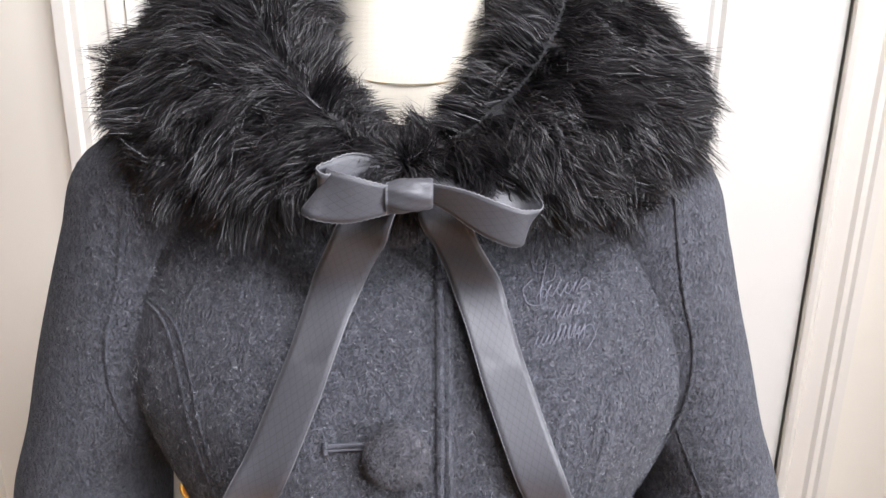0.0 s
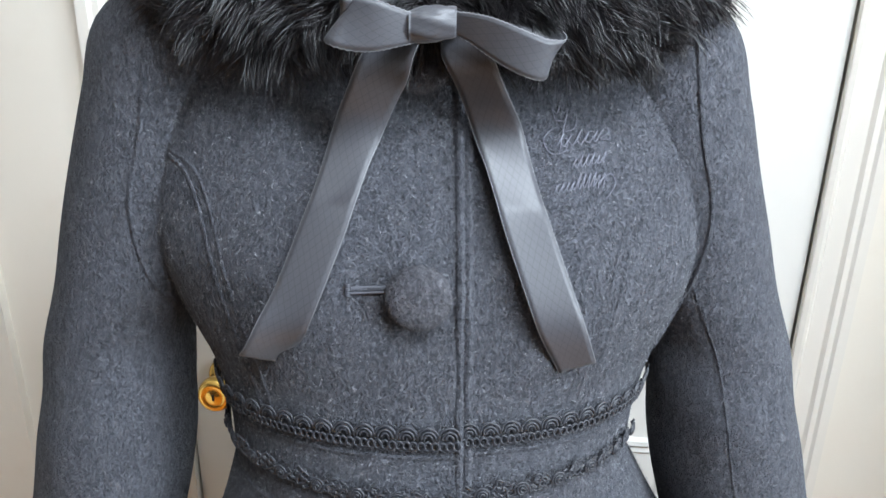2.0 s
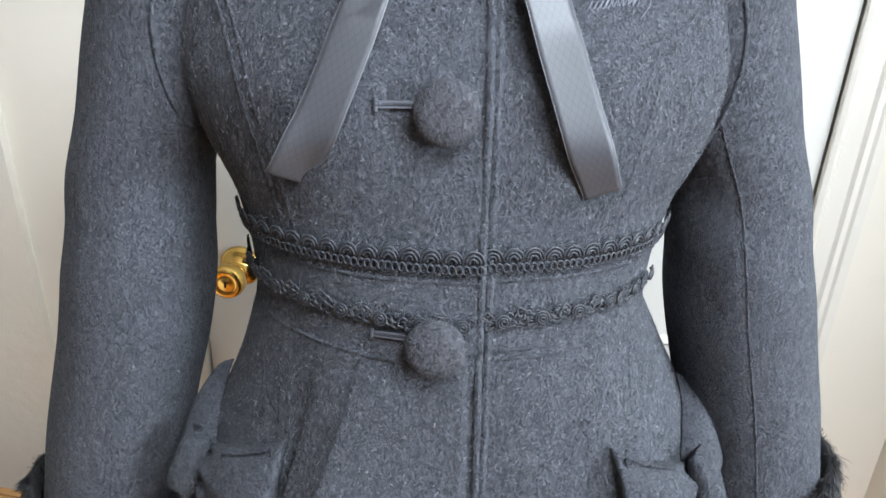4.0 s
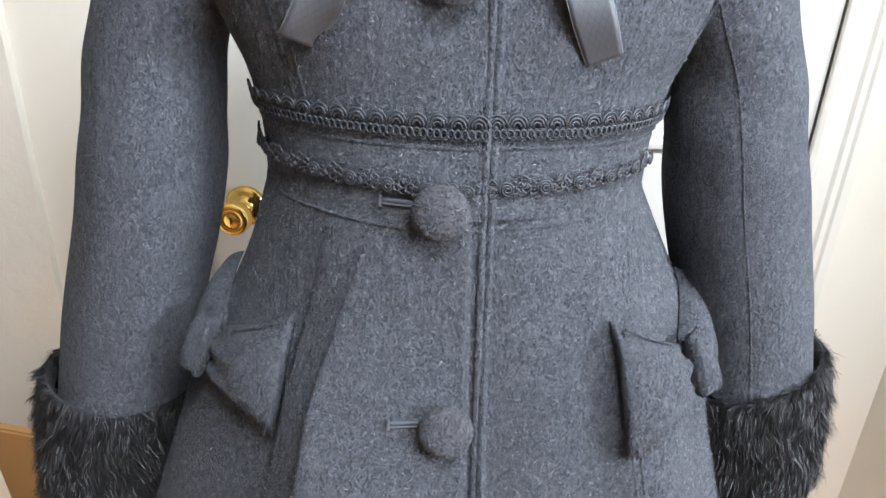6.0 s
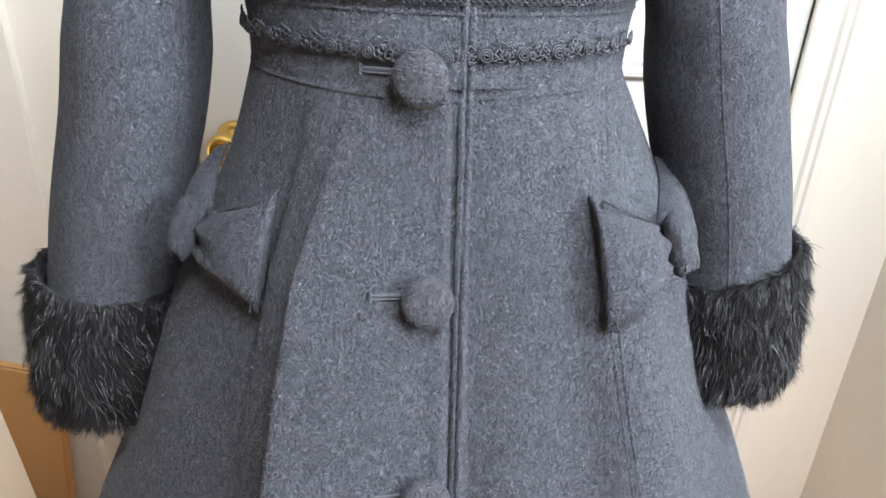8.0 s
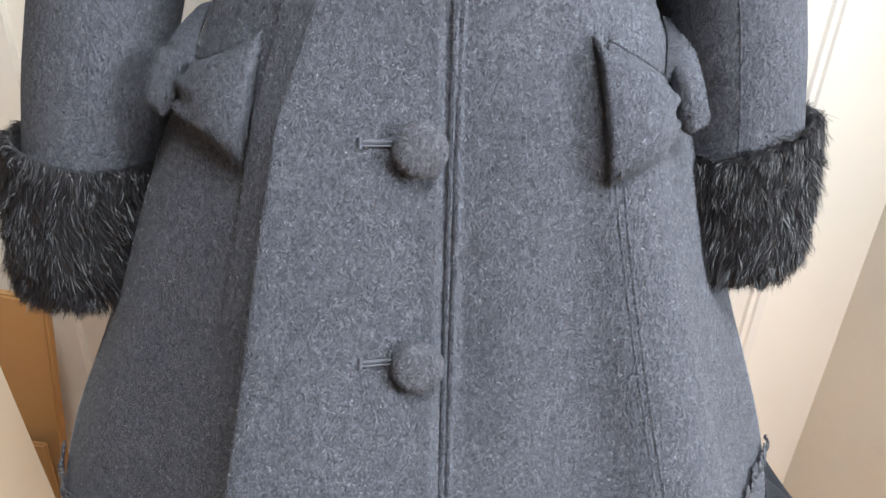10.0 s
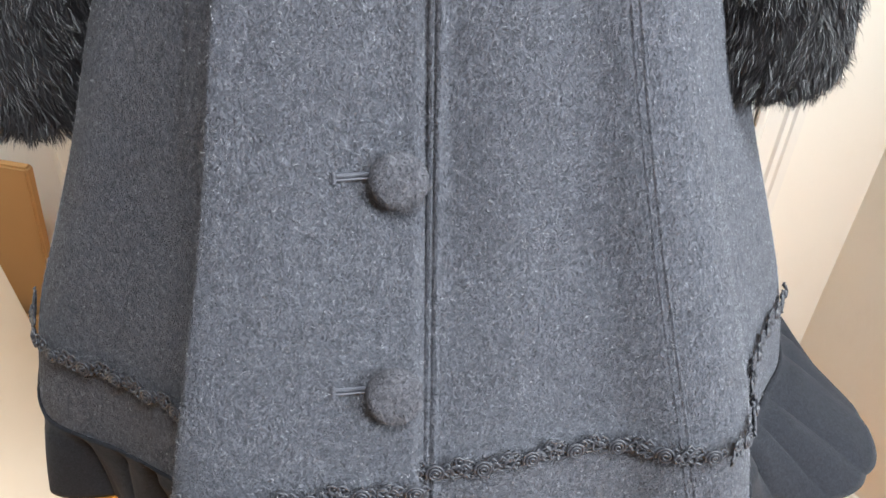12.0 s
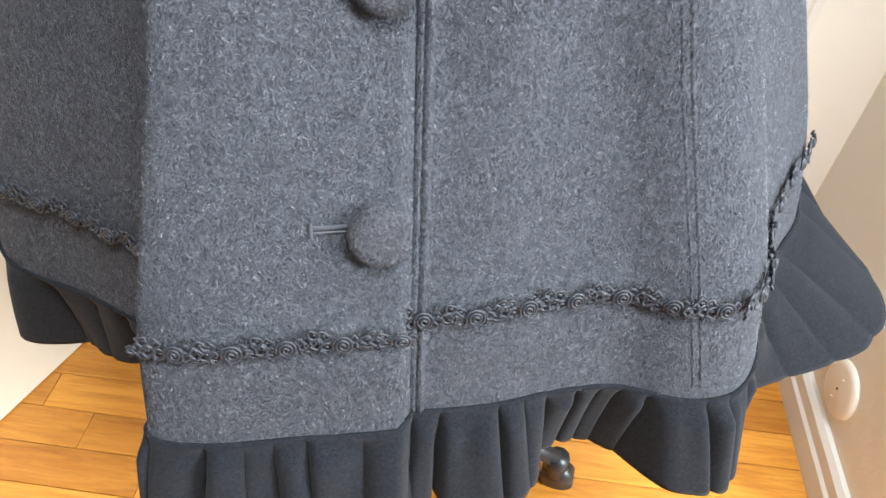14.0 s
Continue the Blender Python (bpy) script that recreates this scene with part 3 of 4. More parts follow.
# ---- fur ----
def fur_mesh(name, roots, normals, dirs, length, width, parent, label, seed, lift=0.55, clump=0.5, wild=0.35, lock=0.011):
    """Strands as thin tapered blades; one mesh."""
    rng = np.random.default_rng(seed)
    n = len(roots)
    R, N, D = (np.array(a, float) for a in (roots, normals, dirs))
    cell = np.round((R + rng.normal(size=(n, 3)) * lock * 0.18) / lock).astype(int)
    keyed = (cell[:, 0] * 73856093 ^ cell[:, 1] * 19349663 ^ cell[:, 2] * 83492791) & 65535
    tab = rng.normal(size=(65536, 3))
    ln_tab = rng.uniform(0.7, 1.15, 65536)
    cl = tab[keyed]
    count = np.bincount(keyed, minlength=65536)[keyed]
    mid = np.stack([np.bincount(keyed, R[:, k], 65536)[keyed] / count for k in range(3)], axis=1)
    gather = (mid - R) * clump * 0.55
    L = length * ln_tab[keyed] * rng.uniform(0.65, 1.15, n)
    D1 = D + N * lift + cl * 0.30 * clump + rng.normal(size=(n, 3)) * wild
    D1 /= np.linalg.norm(D1, axis=1)[:, None]
    D2 = D * 1.0 + N * (lift * 0.25) + cl * 0.55 * clump + rng.normal(size=(n, 3)) * wild * 0.8 + np.array([0, 0, -0.25])
    D2 /= np.linalg.norm(D2, axis=1)[:, None]
    side = np.cross(D1, rng.normal(size=(n, 3)))
    side /= np.linalg.norm(side, axis=1)[:, None] + 1e-9
    P0 = R
    P1 = R + D1 * (L * 0.4)[:, None]
    P2 = P1 + (D1 * 0.45 + D2 * 0.55) * (L * 0.35)[:, None]
    P3 = P2 + D2 * (L * 0.3)[:, None] + gather
    P2 = P2 + gather * 0.6
    W = width * rng.uniform(0.6, 1.3, n)[:, None]
    V = np.stack([P0 - side * W, P0 + side * W, P1 - side * W * 0.9, P1 + side * W * 0.9, P2 - side * W * 0.6, P2 + side * W * 0.6, P3], axis=1).reshape(-1, 3)
    b = np.arange(n)[:, None] * 7
    quads = np.concatenate([b + np.array([[0, 1, 3, 2]]), b + np.array([[2, 3, 5, 4]])], axis=1).reshape(-1, 4)
    tris = b + np.array([[4, 5, 6]])
    me = bpy.data.meshes.new(name)
    nq, nt = len(quads), len(tris)
    me.vertices.add(len(V))
    me.vertices.foreach_set("co", V.astype(np.float32).ravel())
    me.loops.add(nq * 4 + nt * 3)
    me.loops.foreach_set("vertex_index", np.concatenate([quads.ravel(), tris.ravel()]).astype(np.int32))
    me.polygons.add(nq + nt)
    me.polygons.foreach_set("loop_start", np.concatenate([np.arange(nq) * 4, nq * 4 + np.arange(nt) * 3]).astype(np.int32))
    me.polygons.foreach_set("use_smooth", np.ones(nq + nt, bool))
    me.update(calc_edges=True)
    me.materials.append(FUR)
    ob = new(name, me)
    ob.parent = parent
    tagged(ob, label, kind="stuff")
    return ob


HIDE = mat("fur_backing", (0.006, 0.006, 0.007), 0.9)
INNER = [(0.000, 0.640, 1.466), (0.022, 0.651, 1.494), (0.046, 0.667, 1.528), (0.058, 0.686, 1.56), (0.064, 0.72, 1.59), (0.045, 0.765, 1.60), (0, 0.785, 1.605)]
OUTER = [(0.000, 0.640, 1.452), (0.072, 0.634, 1.445), (0.132, 0.645, 1.453), (0.176, 0.685, 1.487), (0.186, 0.750, 1.515), (0.10, 0.84, 1.49), (0, 0.862, 1.47)]


def collar():
    inn, out = catmull(INNER, 60), catmull(OUTER, 60)
    grid = []
    for sx in (1, -1):
        rows = []
        for i in range(60):
            a, b = Vector(inn[i]), Vector(out[i])
            row = []
            for j in range(24):
                v = j / 23
                q = a.lerp(b, v)
                n = Vector((0.4 * q.x / 0.17, -0.75 + 1.4 * (q.y - 0.64) / 0.2, 0.65)).normalized()
                q = q + n * 0.024 * math.sin(math.pi * v) ** 0.6
                row.append(Vector((sx * q.x - 0.005, q.y, q.z)))
            rows.append(row)
        grid.append(rows)
    p = Pile()
    p.grid(grid[0])
    p.grid([r[::-1] for r in grid[1]])
    ob = p.done("fur_collar", HIDE, coat, "wide black faux fur shawl collar")
    rng = np.random.default_rng(5)
    roots, nrm, dirs = [], [], []
    for s, rows in enumerate(grid):
        G = np.array([[tuple(q) for q in r] for r in rows])
        for _ in range(46000):
            u, v = rng.uniform(0, 44), rng.uniform(0, 22.99)
            i, j = int(u), int(v)
            fu, fv = u - i, v - j
            q = (G[i, j] * (1 - fu) + G[i + 1, j] * fu) * (1 - fv) + (G[i, j + 1] * (1 - fu) + G[i + 1, j + 1] * fu) * fv
            tu, tv = G[i + 1, j] - G[i, j], G[i, j + 1] - G[i, j]
            n = np.cross(tu, tv)
            n /= np.linalg.norm(n) + 1e-9
            if n[2] - n[1] < 0:
                n = -n
            d = tv / (np.linalg.norm(tv) + 1e-9)
            sw = noise.noise(Vector(q) * 14) * 1.1
            t = tu / (np.linalg.norm(tu) + 1e-9)
            flip = -0.6 if v < 5 else 1.0
            d = d * flip + t * (sw + 0.1)
            roots.append(q), nrm.append(n), dirs.append(d / np.linalg.norm(d))
    fur_mesh("fur", roots, nrm, dirs, 0.026, 0.00027, ob, "long glossy black faux fur pile", 11, lift=0.55, clump=1.0, wild=0.22)
    return ob


collar()


def cuff(sx):
    sl = SLEEVES[sx]
    top = ENDS[sx] + 0.006
    height = {-1: 0.122, 1: 0.108}[sx]
    tilt = {-1: 0.16, 1: 0.34}[sx]
    prof = [(0.006, 0.056), (-0.006, 0.062), (0.002, 0.067), (0.030, 0.0695), (0.55 * height, 0.070), (height - 0.016, 0.068), (height, 0.062), (height - 0.012, 0.055)]
    n = 44
    cx0 = {-1: 0.292, 1: 0.271}[sx]

    def axis(z):
        return Vector((sx * (cx0 + (0.96 - z) * 0.13), 0.687 - (0.96 - z) * 0.05, z))
    rows = []
    for d, r in catmull(prof, 24):
        c = axis(top - d)
        rows.append([c + Vector((sx * r * math.sin(g), -r * math.cos(g), tilt * r * math.sin(g) * (1 - 0.6 * d / height))) for g in [2 * math.pi * k / n for k in range(n)]])
    p = Pile()
    p.grid(rows, wrap=True)
    ob = p.done("fur_cuff", HIDE, sl, "black faux fur cuff")
    rng = np.random.default_rng(20 + sx)
    roots, nrm, dirs = [], [], []
    for _ in range(36000):
        u, v = rng.uniform(0, n), rng.uniform(1, 22.99)
        k, j = int(u), int(v)
        q = rows[j][k % n].lerp(rows[j][(k + 1) % n], u - k).lerp(rows[j + 1][k % n].lerp(rows[j + 1][(k + 1) % n], u - k), v - j)
        nn = q - axis(q.z)
        nn.z = 0
        nn.normalize()
        if v < 6:
            nn = (nn + Vector((0, 0, 0.9))).normalized()
        elif v > 19:
            nn = (nn + Vector((0, 0, -0.8))).normalized()
        sw = noise.noise(q * 20) * 0.8
        d = Vector((0, 0, -1 if v > 5 else -0.1)) + nn.cross(Vector((0, 0, 1))) * sw
        roots.append(tuple(q)), nrm.append(tuple(nn)), dirs.append(tuple(d.normalized()))
    fur_mesh("fur", roots, nrm, dirs, 0.016, 0.00024, ob, "short dense black faux fur pile", 30 + sx, lift=0.60, clump=0.8, wild=0.26, lock=0.009)


cuff(-1)
cuff(1)


# ---- fastening and trims ----
def frame_at(pt, nrm, up=Vector((0, 0, 1))):
    n = nrm.normalized()
    x = up.cross(n).normalized()
    if x.x < 0 and abs(n.y) > 0.3:
        x = -x
    y = n.cross(x)
    if y.z < 0:
        y = -y
    return Matrix((( x.x, y.x, n.x, pt.x), (x.y, y.y, n.y, pt.y), (x.z, y.z, n.z, pt.z), (0, 0, 0, 1)))


def button(x, z):
    pt, nrm = front(x, z)
    m = frame_at(pt, nrm)
    prof = [(-0.002, 0.008), (0.0028, 0.009), (0.0034, 0.0172), (0.0046, 0.0190), (0.0068, 0.0198), (0.0092, 0.0193), (0.0114, 0.0176), (0.0132, 0.0145), (0.0144, 0.010), (0.0150, 0.005), (0.0152, 0.0)]
    n = 40
    p = Pile()
    p.grid([[m @ Vector((r * math.cos(g), r * math.sin(g), a)) for g in [2 * math.pi * k / n for k in range(n)]] for a, r in prof], wrap=True)
    return p.done("button", BUTTONCLOTH, coat, "large wool-covered domed button")


def buttonhole(x, z, length):
    p = Pile()
    top, bot = [], []
    for i in range(15):
        xx = x - length * i / 14
        for lst, dz in ((top, 0.0016), (bot, -0.0016)):
            q, nn = front(xx, z + dz, 0.0006)
            lst.append(q)
    p.tube(top, 0.0010, 5)
    p.tube(bot, 0.0010, 5)
    rng = random.Random(int(z * 1000))
    for i in range(7):
        q, nn = front(x - length - 0.001, z + (i - 3) * 0.0011, 0.0012)
        p.tube([q + Vector((-0.0015, 0, 0)), q + Vector((0.0015, 0, 0.0003 * rng.uniform(-1, 1)))], 0.0007, 4)
    for i in range(26):
        q, nn = front(x - length * i / 26, z, 0.001)
        p.tube([q + Vector((0, 0, -0.0021)), q + Vector((0.0004, 0, 0.0021))], 0.0004, 4)
    p.done("buttonhole", STITCH, coat, "corded keyhole buttonhole")


BUTTONS = ((-0.010, 1.441), (-0.010, 1.313), (-0.012, 1.166), (-0.003, 1.011), (0.000, 0.860), (0.000, 0.730))
for x, z in BUTTONS:
    button(x, z)
for x, z in BUTTONS[1:]:
    buttonhole(x - 0.019, z + 0.004, 0.021)


def ridge(name, pts, r, label=""):
    p = Pile()
    p.tube(pts, r, 6)
    return p.done(name, WOOL, coat, label)


# placket edge: two soft ridges with a groove
for dx, r in ((0.0172, 0.0030), (0.0222, 0.0036)):
    ridge("placket_edge", [front(dx - 0.004 + 0.011 * i / 119, 1.455 + (HEM + 0.004 - 1.455) * i / 119, -0.0006)[0] for i in range(120)], r)


def seam(pts, r=0.0022, n=50, gap=0.008):
    line = catmull(pts, n)
    p = Pile()
    a, b = [], []
    for x, z in line:
        a.append(front(x, z, -0.55 * r)[0])
        b.append(front(x + (gap if x > 0 else -gap) * -1, z, -0.45 * r)[0])
    p.tube(a, r, 6)
    p.tube(b, r * 0.8, 6)
    p.done("seam", WOOL, coat)


seam([(-0.188, 1.392), (-0.157, 1.378), (-0.143, 1.348), (-0.133, 1.31), (-0.122, 1.27), (-0.112, 1.225)])
seam([(0.182, 1.406), (0.150, 1.380), (0.122, 1.344), (0.112, 1.302), (0.105, 1.262), (0.098, 1.225)])
seam([(0.126, 1.155), (0.132, 1.08), (0.1415, 0.994), (0.175, 0.84), (0.213, 0.69), (0.236, 0.60)], 0.0018, 80, 0.006)
seam([(-0.118, 1.155), (-0.122, 1.08), (-0.130, 0.994)], 0.0016, 40, 0.006)


for sx in (-1, 1):
    bod = bodice.data
    slv = SLEEVES[sx].data
    vs = [v.co.copy() for v in bod.vertices] + [v.co.copy() for v in slv.vertices]
    off = len(bod.vertices)
    both = BVHTree.FromPolygons(vs, [tuple(f.vertices) for f in bod.polygons] + [tuple(i + off for i in f.vertices) for f in slv.polygons])
    line = []
    for x, z in catmull([(0.164, 1.46), (0.174, 1.40), (0.186, 1.35), (0.180, 1.30), (0.160, 1.255)], 40):
        hit = both.ray_cast(Vector((-0.008 + sx * x, -0.5, z)), Vector((0, 1, 0)))[0]
        if hit:
            line.append(hit)
    ridge("armhole_seam", line, 0.0016)


def belt_path(z_of, g0, g1, n, lift):
    out = []
    for i in range(n):
        g = g0 + (g1 - g0) * i / (n - 1)
        out.append(radial(g, z_of(g), lift))
    return out


for zf in (lambda g: 1.208, lambda g: 1.151 + 0.006 * abs(g)):
    ridge("waist_seam", [q for q, _ in belt_path(zf, -1.7, 1.7, 90, -0.0006)], 0.0017)


def resample(path, step):
    """Even stations along a path of (point, normal): point, normal, tangent."""
    out, acc = [], 0.0
    for (a, na), (b, nb) in zip(path, path[1:]):
        d = (b - a).length
        while acc <= d:
            f = acc / d if d else 0
            out.append((a.lerp(b, f), na.lerp(nb, f).normalized(), (b - a).normalized()))
            acc += step
        acc -= d
    return out


def motif_frame(st, size=1.0):
    q, n, t = st
    up = n.cross(t)
    if up.z < 0:
        up = -up

    def put(a, b, c=0.0):
        return q + t * a * size + up * b * size + n * (c * size + 0.0020)
    return put


def scallop_lace(path, parent):
    p = Pile()
    rng = random.Random(3)
    for st in resample(path, 0.0132):
        put = motif_frame(st)
        for r, lift in ((0.0068, 0.001), (0.0047, 0.0014), (0.0026, 0.001)):
            pts = [put(r * math.cos(g) + rng.uniform(-1, 1) * 0.0003, 0.004 + r * 1.15 * math.sin(g), lift) for g in [math.pi * k / 8 for k in range(9)]]
            p.tube(pts, 0.0009, 4)
        for k in range(3):
            a = (k - 1) * 0.0044
            p.tube([put(a + 0.0022 * math.cos(g), -0.0005 + 0.0030 * math.sin(g), 0.0008 + rng.uniform(0, 0.0006)) for g in [2 * math.pi * j / 8 for j in range(8)]], 0.0008, 4, closed=True)
        p.tube([put(-0.0066, -0.004), put(-0.003, -0.0046 + rng.uniform(-1, 1) * 0.0004), put(0.003, -0.0038), put(0.0066, -0.0042)], 0.0010, 4)
    return p.done("lace_trim", LACE, parent, "black crocheted scallop lace")


def rose_trim(path, parent, seed, size=1.0):
    p = Pile()
    rng = random.Random(seed)
    for st in resample(path, 0.0265 * size):
        put = motif_frame(st, size)
        ox = rng.uniform(-0.001, 0.001)
        p.tube([put(ox + (0.0008 + 0.0046 * k / 26) * math.cos(k * 0.62), -0.0008 + (0.0008 + 0.0046 * k / 26) * math.sin(k * 0.62), 0.0034 - 0.0012 * k / 26) for k in range(27)], 0.00080 * size, 5)
        for cx, cy, r in ((-0.0078, -0.0022, 0.0030), (-0.0120, -0.0005, 0.0032), (-0.0165, 0.0010, 0.0030), (-0.0095, 0.0034, 0.0028), (-0.0142, 0.0046, 0.0028), (-0.0200, -0.0010, 0.0022), (0.0052, 0.0022, 0.0018)):
            cx += rng.uniform(-1, 1) * 0.0007
            cy += rng.uniform(-1, 1) * 0.0007
            lob = rng.randint(3, 5)
            p.tube([put(cx + r * (1 + 0.25 * math.cos(lob * g)) * math.cos(g), cy + r * (1 + 0.25 * math.cos(lob * g)) * math.sin(g), rng.uniform(0.0006, 0.0016)) for g in [2 * math.pi * j / 12 for j in range(12)]], 0.00080 * size, 5, closed=True)
            p.tube([put(cx - r * 0.5, cy), put(cx + r * 0.5, cy + 0.0004, 0.001)], 0.00080 * size, 5)
        p.tube([put(-0.022 + 0.0265 * k / 10, -0.0044 + 0.0012 * math.sin(k * 1.9)) for k in range(11)], 0.00080 * size, 5)
    return p.done("rose_trim", LACE, parent, "black crocheted rosette trim")


scallop_lace(belt_path(lambda g: 1.218 + 0.001 * abs(g), -1.45, 1.45, 120, 0.0002), coat)
rose_trim(belt_path(lambda g: 1.180 + 0.006 * abs(g), -1.40, 1.40, 120, 0.0002), coat, 8)


def skirt_band(z, k0, k1):
    """Points along the skirt at height z, by ring index."""
    out = []
    for k in range(k0, k1):
        a, b, c = skirt_point(k, z), skirt_point(k + 1, z), skirt_point(k, z - 0.01)
        n = (b - a).cross(c - a).normalized()
        o = Vector((a.x, a.y - 0.70, 0))
        if n.dot(o) < 0:
            n = -n
        out.append((a + n * 0.0012 + Vector((0, cloth_noise(a, 0.002), 0)), n))
    return out


rose_trim(skirt_band(0.672, 0, 69), coat, 21, 1.3)
rose_trim(skirt_band(0.668, 142, 163), coat, 22, 1.3)
rose_trim(skirt_band(0.668, 182, 199), coat, 23, 1.3)


# pocket bows
def pocket_bow(sx):
    """A stitched cloth bow round the hip: s runs from its front edge backwards."""
    top, low = {-1: (49.5, 46.0), 1: (45.5, 42.5)}[sx]
    ze, zk = {-1: (1.030, 1.028), 1: (1.038, 1.034)}[sx]

    def at(s, z, lift):
        g = radians(low + (top - low) * (z - ze + 0.05) / 0.10)
        return radial(sx * (g + s / 0.19), z, lift)[0]

    def wing(s_edge, s_knot, half_edge, half_knot, z_edge, z_knot):
        p = Pile()
        ns, nz = 26, 21
        loop = []
        for i in range(ns):
            u = i / (ns - 1)
            s = s_edge + (s_knot - s_edge) * u
            hh = half_edge + (half_knot - half_edge) * u ** 0.85
            zc = z_edge + (z_knot - z_edge) * u
            rf, rb = [], []
            for j in range(nz):
                v = j / (nz - 1) * 2 - 1
                pleat = 0.0045 * math.sin(v * 6.5 + 0.8) * max(0, u - 0.35) ** 1.2 * 1.6
                puff = 0.007 + 0.011 * math.sin(math.pi * min(1, 0.15 + u * 0.8)) * (1 - v ** 4) + pleat
                puff *= (1 - abs(v) ** 10)
                rf.append(at(s, zc + v * hh, puff + 0.002))
                rb.append(at(s, zc + v * hh, 0.0012))
            loop.append(rf + rb[::-1])
        p.grid(loop, wrap=True)
        k = len(loop[0])
        p.f.append(tuple(reversed(range(k))))
        p.f.append(tuple(range(len(p.v) - k, len(p.v))))
        return p
    kn = Pile()
    ring = []
    for j in range(16):
        v = j / 15 * 2 - 1
        rr = math.sqrt(max(0, 1 - v ** 6))
        ring.append([at(0.073 + 0.0105 * math.cos(g) * (0.85 + 0.15 * rr), zk + v * 0.023, 0.018 + 0.012 * rr * max(-0.7, math.sin(g)) + 0.0015 * math.sin(5 * g)) for g in [2 * math.pi * q / 16 for q in range(16)]])
    kn.grid(ring, wrap=True)
    kn.f.append(tuple(reversed(range(16))))
    kn.f.append(tuple(range(len(kn.v) - 16, len(kn.v))))
    main = kn.done("pocket_bow", WOOL, coat, "stitched wool bow on the pocket")
    wing(0.0, 0.070, 0.049, 0.017, ze, zk).done("bow_wing", WOOL, main)
    wing(0.128, 0.078, 0.042, 0.016, zk + 0.012, zk).done("bow_wing", WOOL, main)
    e = Pile()
    e.tube([at(0.005, ze + d * 0.043, 0.0108) for d in np.linspace(-1, 1, 30)], 0.0011, 5)
    e.tube([at(0.005 + 0.060 * u, ze + (zk - ze) * u + 0.044 - 0.030 * u ** 0.85, 0.0125) for u in np.linspace(0, 0.7, 20)], 0.0009, 5)
    e.done("topstitching", WOOL, main)


pocket_bow(1)
pocket_bow(-1)


# ---- ribbon bow ----
def ribbon(name, centre, across, width, parent, label="", n=48, curl=0.0, pinch=0.0):
    """A band along the centre line; across: its width direction at each control point."""
    c = [Vector(q) for q in catmull(centre, n)]
    w = [Vector(q) for q in catmull(across, n)]
    p, uvs, s = Pile(), [], 0.0
    rows = []
    m = 9
    for i in range(n):
        if i:
            s += (c[i] - c[i - 1]).length
        t = (c[min(i + 1, n - 1)] - c[max(i - 1, 0)]).normalized()
        a = (w[i] - t * w[i].dot(t)).normalized()
        nn = t.cross(a)
        row = []
        ends = min(i, n - 1 - i) / (n - 1)
        wide = width * (1 - pinch * math.exp(-(ends / 0.13) ** 2))
        for j in range(m):
            v = j / (m - 1) - 0.5
            row.append(c[i] + a * v * wide + nn * curl * (0.25 - v * v) * width)
            uvs.append((s, v * width))
        rows.append(row)
    p.grid(rows)
    ob = mesh_ob(name, p.v, p.f, RIBBON, parent, True, label, uvs)
    sol = ob.modifiers.new("thick", "SOLIDIFY")
    sol.thickness = 0.0006
    for side in (0, m - 1):
        e = Pile()
        ed = [r[side] for r in rows]
        line = []
        for q, nx in zip(ed, ed[1:]):
            k = max(1, int((nx - q).length / 0.0011))
            line += [q.lerp(nx, f / k) for f in range(k)]
        e.tube([q + Vector((0, -0.0003, 0.0003 * (-1) ** i)) for i, q in enumerate(line)], 0.00045, 4)
        e.done("picot_edge", RIBEDGE, ob)
    return ob


K = Vector((-0.003, 0.600, 1.4655))
p = Pile()
rows = []
for i in range(16):
    u = i / 15 * 2 - 1
    row = []
    for k in range(24):
        g = 2 * math.pi * k / 24
        fl = 1 + 0.09 * math.sin(6 * g + u * 3)
        h = 0.0088 - 0.0016 * u * u
        row.append(K + Vector((u * 0.0120, -(0.0075 - 0.003 * u * u) * math.cos(g) * fl, h * math.sin(g) * fl + 0.0012 * u)))
    rows.append(row)
p.grid(rows, wrap=True)
p.f.append(tuple(range(24)))
p.f.append(tuple(range(15 * 24, 16 * 24)))
bow = mesh_ob("ribbon_bow", p.v, p.f, RIBBON, coat, True, "dark satin ribbon bow with lattice weave", [(v.x, 0.011 * math.atan2(v.z - K.z, K.y - v.y)) for v in p.v])


def on_coat(x, z, lift):
    return tuple(front(x, z, lift)[0])


ribbon("ribbon_tail", [(-0.019, 0.615, 1.460), (-0.028, 0.612, 1.444), on_coat(-0.046, 1.40, 0.011), on_coat(-0.064, 1.352, 0.008), on_coat(-0.085, 1.302, 0.006), on_coat(-0.104, 1.270, 0.005)],
       [(0.8, -0.5, 0.1), (0.9, -0.3, 0.25), (0.95, -0.1, 0.33), (0.95, -0.12, 0.36), (0.93, -0.14, 0.44), (0.90, -0.1, 0.50)], 0.0275, bow, curl=0.03)
ribbon("ribbon_tail", [(0.009, 0.616, 1.462), (0.018, 0.612, 1.444), on_coat(0.036, 1.40, 0.010), on_coat(0.053, 1.352, 0.008), on_coat(0.072, 1.302, 0.006), on_coat(0.0865, 1.266, 0.005)],
       [(0.7, -0.6, -0.1), (0.9, -0.2, -0.25), (0.95, 0.02, -0.32), (0.95, 0.04, -0.34), (0.95, 0.05, -0.36), (0.95, 0.06, -0.30)], 0.0275, bow, curl=-0.03, pinch=0.15)
